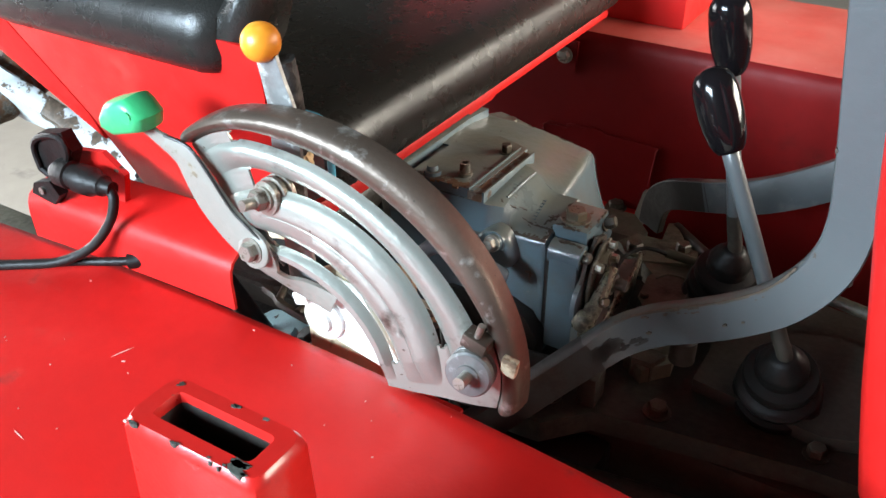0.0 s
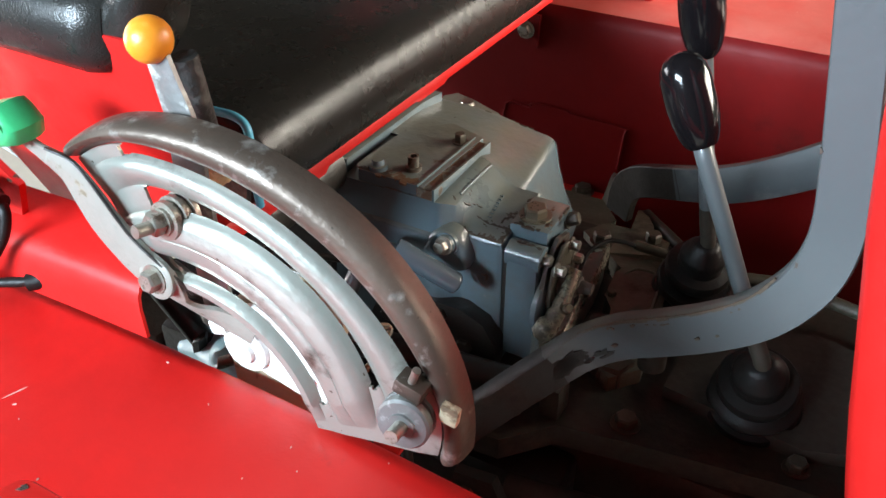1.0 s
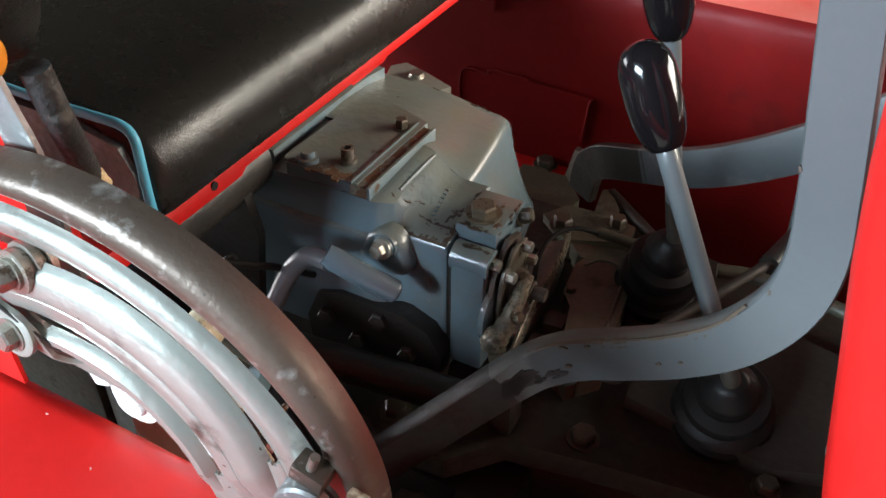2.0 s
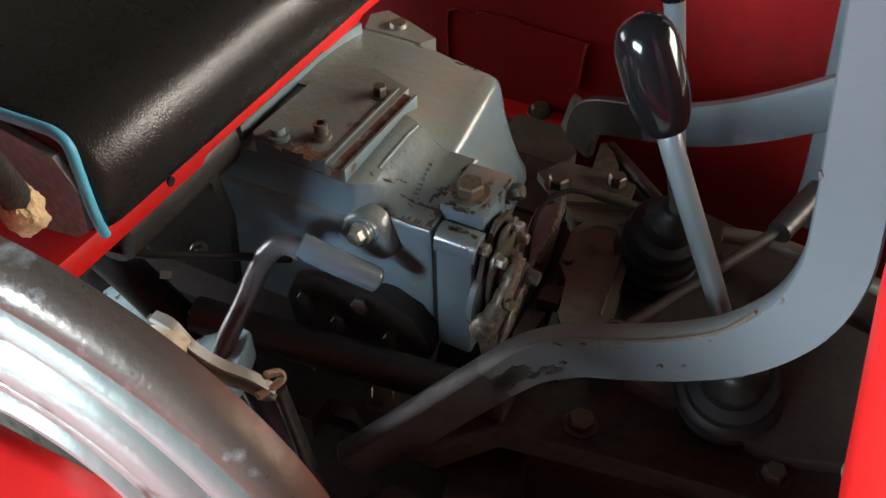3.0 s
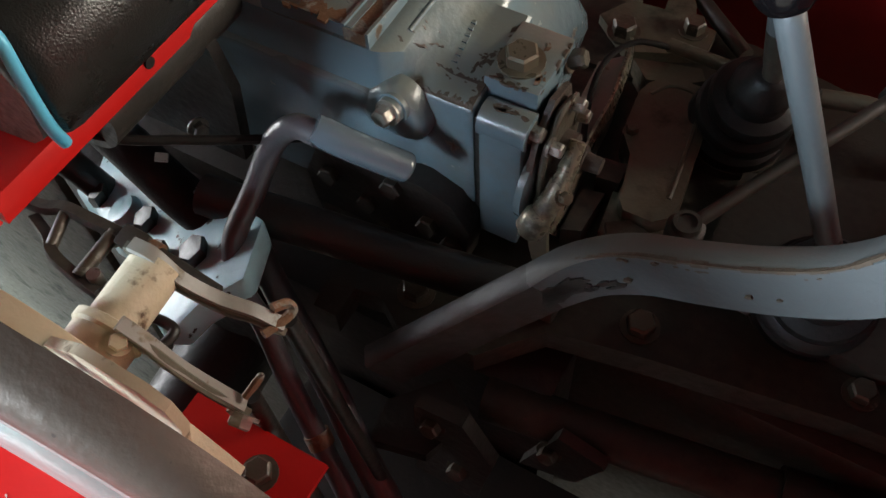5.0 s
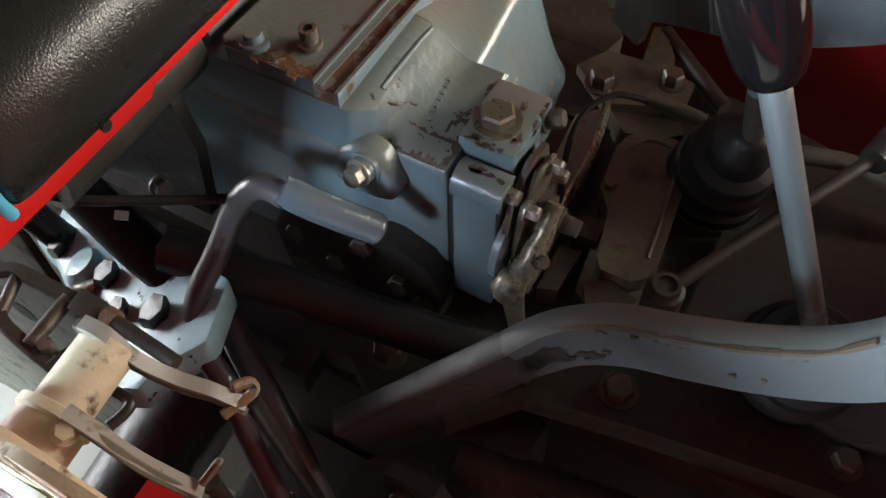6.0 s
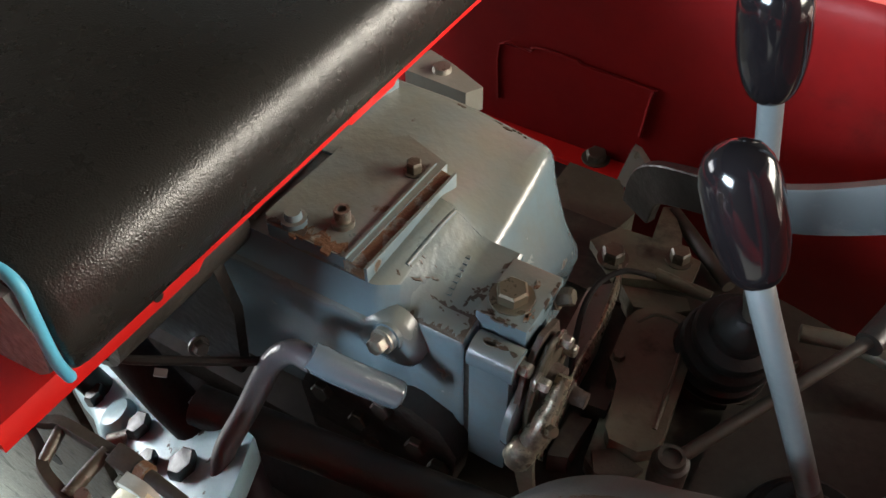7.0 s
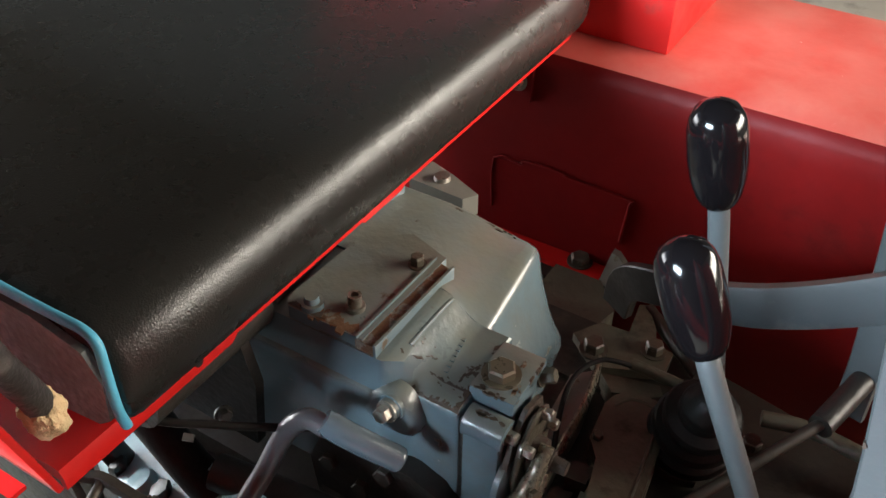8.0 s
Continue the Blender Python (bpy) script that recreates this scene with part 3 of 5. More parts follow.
bm = bmesh.new()
rings = []
for x in [-0.326, -0.328, -0.334, -0.342] + [-0.350 - 0.0025 * i for i in range(21)] + [-0.42, -0.455]:
    d = 0.0016 if x == -0.326 else 0.0
    rings.append([(x, y + d, z - d * 1.2) for y, z in section(x)])
skin(bm, rings)
part("body", bm, GREY, lift)
bm = skin(bmesh.new(), [[(x, y + 0.0015, z - 0.002) for y, z in section(x)] for x in (-0.453, -0.50, -0.56, -0.64, -0.72)])
part("rear_body", bm, GREY, lift, "oil-stained rear of the housing")
bm = bmesh.new()
rings = []
for y, k in ((0.8265, 0.0), (0.832, 0.0), (0.86, 0.0), (0.90, 0.0), (0.930, 0.0), (0.941, 0.002), (0.949, 0.007), (0.954, 0.016), (0.957, 0.034)):
    u = (y - 0.8265) / 0.1305
    e, ze = -0.3505 - 0.0125 * u - 0.12 * k, 1.1270 + 0.0060 * u - k
    lx, lz = -0.3185 - 0.002 * u, 1.082 - 0.036 * u - 0.3 * k
    ring = [(-0.70, 0.965), (lx - 0.014, 0.965), (lx - 0.003, lz - 0.025), (lx, lz - 0.004), (lx - 0.003, lz + 0.006)]
    ring += [(e + (lx - e) * q, ze - 0.0045 + (lz - ze) * q) for q in (0.6, 0.28)] + [(e + 0.0058, ze - 0.0112), (e + 0.0042, ze - 0.0074), (e + 0.0020, ze - 0.0040), (e - 0.0008, ze - 0.0018), (e - 0.0042, ze - 0.0004)]
    step = ease(1 - u / 0.22)
    ring += [(x, ze + 0.0004 + (0.0245 + 0.0040 * ease(u / 0.2) - 0.0165 * u) * (ease((e - x) / 0.045) * step + (1 - step) * ease((e - x) / 0.10) ** 0.8))
             for x in (e - 0.010, -0.370, -0.374, -0.378, -0.3825, -0.387, -0.391, -0.397, -0.41, -0.43, -0.46, -0.50, -0.70)]
    rings.append([(px, y - u * 0.034 * min(1.3, max(0.0, (ze - pz) / 0.086)) * (px > -0.6), pz) for px, pz in ring])
skin(bm, rings)
part("raised_cover", bm, GREY, lift)
# raised block behind the cover plate, with a rounded front edge
part("rear_block", plate([(-0.5055, 0.744), (-0.5050, 0.90), (-0.500, 0.93), (-0.70, 0.93), (-0.70, 0.744)], "z", 1.08, 1.1585), GREY, lift, bevel=0.0055)
# flat cover plate with its rib
cover = part("cover_plate", plate([(-0.4125, 0.7375), (-0.4085, 0.858), (-0.452, 0.872), (-0.4905, 0.836), (-0.4945, 0.746), (-0.487, 0.7375)], "z", 1.120, 1.1560), GREY, lift, "grey inspection cover", bevel=0.0025)
part("rib", plate([(-0.3985, 0.7360), (-0.3965, 0.848), (-0.4165, 0.852), (-0.4185, 0.7360)], "z", 1.120, 1.1552), RUST, lift, "rust-stained channel between two raised edges", bevel=0.002)
part("rib_edge", plate([(-0.3980, 0.7350), (-0.3955, 0.850), (-0.3979, 0.850), (-0.4004, 0.7350)], "z", 1.120, 1.1580), GREY, lift, bevel=0.001)
part("rib_edge", plate([(-0.4170, 0.7365), (-0.4150, 0.853), (-0.4170, 0.853), (-0.4190, 0.7365)], "z", 1.120, 1.1580), GREY, lift, bevel=0.0009)
part("ridge", tube([(-0.3850, 0.764, crown(-0.3850, 0.764) - 0.0006), (-0.3842, 0.785, crown(-0.3842, 0.785) - 0.0002), (-0.3832, 0.812, crown(-0.3832, 0.812) - 0.0002), (-0.3825, 0.825, crown(-0.3825, 0.825) - 0.0010)], 0.0018, 10, 5), GREY, lift)
bolt((-0.4255, 0.838, 1.1560), (0, 0, 1), 0.0064, 0.009, lift, DARK_BOLT)
part("stud", lathe((-0.4385, 0.7645, 1.155), (-0.4385, 0.7645, 1.171), [(0, 0.0085), (0.3, 0.0085), (0.32, 0.006), (1, 0.006), (1, 0.0035), (0.7, 0.0035)], 14), BOLT, lift)
part("stud", lathe((-0.470, 0.748, 1.155), (-0.470, 0.748, 1.167), [(0, 0.010), (0.5, 0.010), (0.55, 0.007), (1, 0.006)], 12), GREY, lift)
# row of cast marks too worn to read
for i in range(7):
    part("cast_mark", obox(pose(-0.356 - 0.0006 * i, 0.772 + 0.0055 * i, crown(-0.356 - 0.0006 * i, 0.772 + 0.0055 * i) - 0.001, 0, 0, 8), 0.005, 0.003, 0.003), GREY, lift)
# side boss with its bolt and pipe union
boss = smooth_path([(-0.412, 0, 1.092), (-0.400, 0, 1.112), (-0.384, 0, 1.1235), (-0.370, 0, 1.1215), (-0.360, 0, 1.108), (-0.355, 0, 1.090), (-0.362, 0, 1.077), (-0.385, 0, 1.074), (-0.405, 0, 1.080), (-0.412, 0, 1.092)], 4)[:-1]
bm = bmesh.new()
skin(bm, [[(-0.379 + (p.x + 0.379) * k, y, 1.104 + (p.z - 1.104) * k) for p in boss] for k, y in ((1.0, 0.743), (1.0, 0.7345), (0.93, 0.7290), (0.80, 0.7258), (0.66, 0.7250))])
part("side_boss", bm, GREY, lift)
part("boss_ring", lathe((-0.3775, 0.7270, 1.1095), (-0.378, 0.7190, 1.1105), [(0, 0.0125), (0.4, 0.0118), (0.45, 0.0100), (0.9, 0.0098), (1, 0.0090)], 22), GREY, lift)
bolt((-0.378, 0.7190, 1.1105), (-0.1, -1, 0.2), 0.0072, 0.009, lift, BOLT)
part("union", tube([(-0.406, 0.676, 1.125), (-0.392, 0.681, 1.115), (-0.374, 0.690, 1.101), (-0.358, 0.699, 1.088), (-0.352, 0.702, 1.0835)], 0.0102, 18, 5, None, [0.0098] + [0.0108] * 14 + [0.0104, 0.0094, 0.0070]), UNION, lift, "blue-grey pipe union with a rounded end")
# valve block in front
part("gasket", box(-0.327, -0.318, 0.744, 0.80, 0.985, 1.108), DARK, lift)
valve = part("valve_block", box(-0.3205, -0.2875, 0.7385, 0.806, 0.985, 1.103), GREY, lift, "grey valve block with chipped paint", bevel=0.004)
part("boss", rod((-0.3225, 0.7525, 1.1035), (-0.2865, 0.7525, 1.1035), 0.0138, seg=24), GREY, valve)
bolt((-0.287, 0.7525, 1.105), (1, -0.1, 0.1), 0.0060, 0.008, valve, BOLT)
part("top_pad", box(-0.3300, -0.289, 0.764, 0.823, 1.09, 1.1275), GREY, valve, bevel=0.003)
bolt((-0.3125, 0.7865, 1.1275), (0.0, 0.0, 1), 0.0122, 0.0095, valve, BRASS, "large hexagon bolt with oily brown head")
bolt((-0.290, 0.814, 1.115), (1, 0.2, 0.4), 0.0072, 0.012, valve, DARK_BOLT)
part("valve_flange", lathe((-0.287, 0.757, 1.052), (-0.279, 0.757, 1.052), [(0, 0.030), (0.7, 0.031), (1, 0.028)], 28), GREY, lift)
wall_a = [(0.742, 1.028), (0.736, 1.064), (0.748, 1.100), (0.772, 1.120), (0.798, 1.112), (0.808, 1.075), (0.796, 1.030)]
part("gasket_plate", plate(wall_a, "x", -0.2845, -0.2800), EDGE_RUST, lift, bevel=0.0012)
part("retainer_plate", plate([(0.772 + (y - 0.772) * 0.82, 1.075 + (z - 1.075) * 0.84) for y, z in wall_a], "x", -0.2780, -0.2725), DARK_BOLT, lift, bevel=0.0015)
part("retainer_edge", tube([(-0.274, 0.772 + (y - 0.772) * 0.84, 1.075 + (z - 1.075) * 0.86) for y, z in wall_a[:5]], 0.0020, 8, 4), DARK_BOLT, lift)
part("spindle", lathe((-0.273, 0.772, 1.072), (-0.242, 0.772, 1.072), [(0, 0.017), (0.3, 0.016), (0.32, 0.011), (0.6, 0.010), (0.62, 0.007), (1, 0.006)], 20), EDGE_RUST, lift)
for y, z in ((0.786, 1.108), (0.798, 1.085), (0.752, 1.098), (0.790, 1.048)):
    bolt((-0.2725, y, z), (1, 0, 0), 0.0055, 0.008, lift, BOLT)
part("crank_lever", tube([(-0.260, 0.770, 1.092), (-0.260, 0.758, 1.080), (-0.262, 0.745, 1.066), (-0.265, 0.735, 1.054), (-0.268, 0.728, 1.046)], 0.0085, 14, 5, None, [0.006, 0.007, 0.008, 0.009, 0.0098]), WORN_LEVER, lift, "worn shiny valve lever")
part("lever_end", lathe((-0.266, 0.732, 1.052), (-0.273, 0.720, 1.036), [(0, 0.009), (0.2, 0.0115), (0.8, 0.0110), (1, 0.007)], 18), WORN_LEVER, lift)
bolt((-0.256, 0.741, 1.066), (0.8, -0.4, 0.5), 0.0050, 0.006, lift, BRASS)

# ---- hydraulic pipe ----
pipe = thing("hydraulic_pipe", "bent dark painted steel hydraulic pipe", "pipe")
part("pipe_run", tube([(-0.404, 0.677, 1.117), (-0.424, 0.677, 1.115), (-0.441, 0.670, 1.096), (-0.452, 0.650, 1.060), (-0.4625, 0.628, 1.026), (-0.4600, 0.615, 1.006), (-0.4440, 0.602, 0.992), (-0.4226, 0.592, 0.977), (-0.3991, 0.576, 0.945), (-0.3722, 0.560, 0.918), (-0.3276, 0.535, 0.872), (-0.27, 0.505, 0.81)], 0.0088, 14, 7), PIPE, pipe)
part("return_pipe", tube([(-0.50, 0.672, 0.990), (-0.4604, 0.640, 0.975), (-0.4119, 0.612, 0.952), (-0.3688, 0.588, 0.925), (-0.3311, 0.565, 0.897), (-0.28, 0.537, 0.86)], 0.0115, 14, 7), PIPE, pipe)
part("pipe_clip", rod((-0.366, 0.557, 0.911), (-0.358, 0.5525, 0.903), 0.0105), RUST, pipe, "rusty pipe clip")

# ---- transmission ----
gearbox = thing("transmission_housing", "greasy brown cast-iron transmission housing with bolted flanges", "machine part")
deck = part("deck", plate([(-0.46, 0.72), (-0.4184, 0.6835), (-0.4119, 0.634), (-0.3911, 0.634), (-0.3911, 0.662), (-0.368, 0.665), (-0.345, 0.650), (-0.28, 0.655), (-0.24, 0.70), (-0.16, 0.715), (-0.02, 0.735), (0.25, 0.75), (0.25, 1.02), (-0.05, 1.03), (-0.20, 1.06), (-0.46, 1.06)], "z", 0.925, 0.952), GRIMY_IRON, gearbox, "grimy flat deck of the casting", bevel=0.004)
part("case", box(-1.05, 0.3, 0.72, 1.04, 0.25, 0.926), GREASY, gearbox, bevel=0.01)
part("case_skirt", box(-0.75, -0.22, 0.665, 0.73, 0.25, 0.90), DARK, gearbox, bevel=0.008)
for x, y, r in ((-0.18, 0.736, 0.0115), (-0.346, 0.682, 0.0115), (-0.13, 0.98, 0.010), (-0.40, 0.73, 0.010), (-0.02, 0.76, 0.010), (-0.29, 0.70, 0.010)):
    bolt((x, y, 0.952), (0, 0, 1), r, 0.010, gearbox, DARK_BOLT)
# joint flange and the raised selector cover between the levers
bm = bmesh.new()
face = [(-0.306, 0.940), (-0.289, 0.957), (-0.280, 0.904), (-0.278, 0.853), (-0.274, 0.797), (-0.288, 0.785), (-0.300, 0.860)]
skin(bm, [[(x + dx, y, z) for x, y in face] for dx, z in ((0.0, 0.945), (0.0, 0.980), (-0.001, 0.986), (-0.004, 0.989))])
part("joint_flange", bm, PALE, gearbox, "smooth oily joint flange")
part("flange_rim", strap([(-0.296, 0.985, 0.978), (-0.288, 0.955, 0.988), (-0.280, 0.904, 0.990), (-0.278, 0.853, 0.990), (-0.274, 0.800, 0.984), (-0.272, 0.770, 0.970)], [(1, 0, 0.3)] * 6, [0.012] * 6, 0.0030, 6), WORN_LEVER, gearbox, "thin shiny flange edge")
part("ledge", plate([(-0.288, 0.969), (-0.230, 0.984), (-0.222, 0.972), (-0.234, 0.962), (-0.268, 0.950)], "z", 0.945, 0.978), DUSTY_IRON, gearbox, bevel=0.004)
part("lug", plate([(-0.2635, 0.850), (-0.2430, 0.852), (-0.2425, 0.831), (-0.2620, 0.829)], "z", 0.945, 0.983), GRIMY_IRON, gearbox, bevel=0.006)
part("lug", plate([(-0.2680, 0.818), (-0.2500, 0.822), (-0.2515, 0.780), (-0.2665, 0.774)], "z", 0.945, 0.976), GRIMY_IRON, gearbox, bevel=0.006)
part("cover_base", plate([(-0.2690, 0.931), (-0.258, 0.957), (-0.217, 0.959), (-0.203, 0.930), (-0.188, 0.80), (-0.213, 0.770), (-0.2409, 0.790), (-0.2500, 0.860)], "z", 0.945, 0.971), DUSTY_IRON, gearbox, bevel=0.006)
part("selector_cover", plate([(-0.2660, 0.926), (-0.2620, 0.940), (-0.2530, 0.950), (-0.2400, 0.955), (-0.2220, 0.955), (-0.2120, 0.950), (-0.2060, 0.938), (-0.1995, 0.900), (-0.1925, 0.830), (-0.1950, 0.815), (-0.2050, 0.806), (-0.2290, 0.806), (-0.2360, 0.815),
                                 (-0.2460, 0.860), (-0.2610, 0.880)], "z", 0.955, 0.987), DUSTY_IRON, gearbox, "broad dusty cast selector cover", bevel=0.010)
part("cover_rim", tube([(-0.2560, 0.928, 0.9862), (-0.2450, 0.944, 0.9868), (-0.2230, 0.945, 0.9868), (-0.2140, 0.932, 0.9868), (-0.2080, 0.895, 0.9868), (-0.2015, 0.832, 0.9862)], 0.0022, 8, 5), DUSTY_IRON, gearbox)
bolt((-0.2545, 0.883, 0.986), (0, 0, 1), 0.0055, 0.006, gearbox, DUSTY_IRON)
part("rusty_lug", plate([(-0.238, 0.795), (-0.228, 0.778), (-0.205, 0.778), (-0.196, 0.800), (-0.222, 0.806)], "z", 0.945, 0.978), FLAKE, gearbox, "rust-red cast lug", bevel=0.005)
for x, y in ((-0.150, 0.845), (-0.225, 0.975), (-0.170, 0.985)):
    bolt((x, y, 0.953), (0, 0, 1), 0.0085, 0.009, gearbox, DARK_BOLT)
part("drain_lug", box(-0.262, -0.240, 0.705, 0.735, 0.95, 0.99), GREASY, gearbox, bevel=0.005)
bm = plate([(-0.16, 0.79), (-0.02, 0.77), (0.06, 0.80), (0.06, 0.93), (-0.04, 0.95), (-0.16, 0.90)], "z", 0.95, 0.968)
part("shift_cover", bm, GREASY, gearbox, bevel=0.006)
part("dark_shaft", rod((-0.52, 0.655, 1.005), (-0.27, 0.702, 0.985), 0.017, seg=20), DARK, gearbox, "dark oily cross pipe")
part("side_cover", plate([(-0.46, 0.90), (-0.33, 0.90), (-0.32, 1.00), (-0.335, 1.025), (-0.36, 1.035), (-0.43, 1.035), (-0.455, 1.025), (-0.47, 0.99)], "y", 0.722, 0.745), DARK, gearbox, bevel=0.011)
for x, z in ((-0.445, 1.0), (-0.41, 0.985), (-0.355, 0.99), (-0.335, 0.975), (-0.385, 1.02)):
    bolt((x, 0.722, z), (0, -1, 0.1), 0.0095, 0.007, gearbox, GREASY, washer=False)
part("lever_tongue", strap([(-0.270, 0.735, 1.025), (-0.268, 0.735, 1.005), (-0.262, 0.731, 0.985), (-0.256, 0.727, 0.966), (-0.252, 0.722, 0.950)], [(0.2, -1, 0.2)] * 5, [0.016, 0.014, 0.012, 0.017, 0.022], 0.007, 5), DUSTY_IRON, gearbox, "flat grimy lever below the valve")

# ---- gear levers ----
def gear_lever(top, low, entry, base, boot_r, label):
    top, low, entry, base = (Vector(p) for p in (top, low, entry, base))
    ob = thing("gear_lever", label, "lever", group="gear levers")
    d = (low - top).normalized()
    n = (low - top).length
    part("knob", lathe(top, low, [(0, 0.0015), (0.02, 0.008), (0.07, 0.0145), (0.15, 0.0185), (0.26, 0.0205), (0.40, 0.0208), (0.55, 0.0208), (0.72, 0.0196), (0.86, 0.0172), (0.95, 0.0145), (1.0, 0.0115)], 32), KNOB, ob, "glossy black oval plastic knob")
    cut_at = low + (entry - low) * 0.80
    part("stem", tube([low - d * 0.004, low + d * 0.02, (low + entry) / 2, cut_at], 0.0079, 16, 5), GREY_CLEAN, ob, "grey painted round steel stem")
    part("stem_foot", tube([cut_at - d * 0.003, cut_at + (entry - cut_at) * 0.5, entry, entry + (base - entry) * 0.3], 0.0081, 16, 5), GREASY, ob, "grease-blackened foot of the stem")
    prof = [(0, 1.05), (0.09, 1.08), (0.15, 1.02), (0.18, 0.82), (0.23, 0.80), (0.27, 0.98), (0.34, 1.02), (0.39, 0.95), (0.42, 0.73), (0.47, 0.71), (0.51, 0.88), (0.58, 0.91), (0.63, 0.85), (0.66, 0.62), (0.72, 0.58), (0.78, 0.62), (0.84, 0.56), (0.90, 0.44), (0.96, 0.36), (1.0, 0.24)]
    part("boot", lathe(base, entry, [(s, r * boot_r) for s, r in prof], 32), RUBBER, ob, "ribbed black rubber boot")
    part("collar", lathe(base - (entry - base) * 0.08, base + (entry - base) * 0.06, [(0, 1.12 * boot_r), (1, 1.10 * boot_r)], 32), GREASY, ob)
    return ob


gear_lever((-0.213, 0.872, 1.367), (-0.199, 0.884, 1.284), (-0.167, 0.910, 1.071), (-0.183, 0.938, 0.972), 0.040, "grey gear lever with a glossy black oval knob and rubber boot")
gear_lever((-0.196, 0.778, 1.325), (-0.161, 0.765, 1.255), (-0.074, 0.775, 1.048), (-0.075, 0.812, 0.962), 0.043, "grey range lever with a glossy black oval knob, leaning forward")

# ---- support frame ----
frame_bars = thing("support_frame", "grey painted flat-bar frame with worn edges", "frame")
part("near_bar", strap([(-0.240, 0.683, 1.046), (-0.216, 0.695, 1.069), (-0.185, 0.700, 1.091), (-0.15, 0.698, 1.111), (-0.110, 0.696, 1.136), (-0.075, 0.695, 1.166), (-0.050, 0.695, 1.206), (-0.042, 0.695, 1.250), (-0.047, 0.694, 1.30), (-0.056, 0.693, 1.36), (-0.068, 0.691, 1.44), (-0.085, 0.689, 1.56)],
                       [(-0.5, 0.86, 0), (-0.25, 0.97, 0)] + [(0, 1, 0)] * 10, [0.040] * 6 + [0.039, 0.038, 0.036, 0.035, 0.034, 0.034], 0.019), GREY_CLEAN, frame_bars)
# this end's colour holds both grime and the fender's shade
part("bar_end", strap([(-0.3370, 0.6180, 0.9480), (-0.320, 0.6295, 0.965), (-0.305, 0.640, 0.980), (-0.27, 0.663, 1.016), (-0.2385, 0.684, 1.0473)], [(-0.54, 0.84, 0)] * 4 + [(-0.5, 0.86, 0)], [0.041, 0.041, 0.041, 0.0405, 0.0402], 0.0192), SHADED_GRIMY_GREY, frame_bars, "grimy brown lower end of the bar, shade painted in")
path = smooth_path([(-0.305, 0.640, 0.980), (-0.27, 0.663, 1.016), (-0.240, 0.683, 1.046), (-0.216, 0.695, 1.069), (-0.185, 0.700, 1.091), (-0.15, 0.698, 1.111), (-0.110, 0.696, 1.136), (-0.075, 0.695, 1.166), (-0.052, 0.695, 1.204)], 9)
for i in range(0, len(path) - 3, 2):
    a, d = path[i], path[i + 2] - path[i]
    n, side = Vector((-d.z, 0, d.x)).normalized(), Vector((d.y, -d.x, 0)).normalized()
    w = 0.0005 + 0.0030 * abs(noise.noise(a * 120))
    q = a + n * 0.0196 + side * 0.0088
    bm = skin(bmesh.new(), [[p + n * 0.0007 - side * w, p + n * 0.0007 + side * 0.0012, p - n * w * 1.3 + side * 0.0012, p - n * w * 1.3 - side * w] for p in (q - d * 0.1, q + d * (0.35 + 0.5 * abs(noise.noise(a * 55))), q + d * 0.92)])
    part("worn_edge", bm, FLAKE, frame_bars)
part("near_foot", plate([(-0.330, 0.575), (-0.285, 0.585), (-0.268, 0.63), (-0.30, 0.65), (-0.335, 0.61)], "z", 0.885, 0.900), DARK, frame_bars, bevel=0.004)
part("bar_end", strap([(-0.318, 1.085, 0.965), (-0.314, 1.080, 0.995), (-0.304, 1.068, 1.020), (-0.282, 1.053, 1.040), (-0.235, 1.0395, 1.0575)], [(0.4, 0.9, 0)] * 4 + [(0.1, 1, 0)], [0.038, 0.040, 0.041, 0.041, 0.043], 0.0125), DARK, frame_bars, "dark lower end of the bar")
part("far_bar", strap([(-0.240, 1.040, 1.056), (-0.185, 1.034, 1.073), (-0.13, 1.031, 1.101), (-0.07, 1.028, 1.142), (-0.02, 1.024, 1.185), (0.03, 1.02, 1.23)],
                      [(0.1, 1, 0)] * 6, [0.043, 0.045, 0.046, 0.047, 0.047, 0.047], 0.012), GREY_CLEAN, frame_bars)
part("far_upright", strap([(-0.060, 1.042, 0.985), (-0.063, 1.042, 1.06), (-0.072, 1.040, 1.16), (-0.085, 1.035, 1.30), (-0.10, 1.03, 1.52)], [(0.2, 1, 0)] * 5, [0.03] * 5, 0.010), GREY_CLEAN, frame_bars)
part("pivot_boss", rod((-0.080, 0.965, 1.030), (-0.060, 1.036, 1.035), 0.0115), DARK, frame_bars)

# ---- steering console ----
console = thing("steering_console", "glossy red painted sheet-steel steering console", "console")
bm = bmesh.new()
edge = [(0.060, 0.985), (0.022, 1.045), (0.010, 1.10), (0.000, 1.15), (-0.012, 1.22), (-0.026, 1.30), (-0.034, 1.36), (-0.042, 1.45), (-0.05, 1.60)]
skin(bm, [[(x + 0.45, 0.60, z), (x + 0.020, 0.602, z), (x + 0.006, 0.612, z), (x, 0.630, z), (x + 0.002, 0.645, z), (x + 0.010, 0.655, z), (x + 0.03, 0.658, z), (x + 0.45, 0.658, z)] for x, z in edge])
part("side_panel", bm, RED, console)
bolt((0.004, 0.639, 1.152), (-1, -0.2, 0), 0.005, 0.004, console, BOLT)
# unseen blocks, added to keep the gateway's light off the deck
part("light_block", box(0.16, 0.60, 0.66, 0.88, 1.24, 1.56), RED, console, bevel=0.03)
part("light_block_base", box(0.14, 0.60, 0.66, 1.04, 0.93, 1.25), RED, console, bevel=0.03)


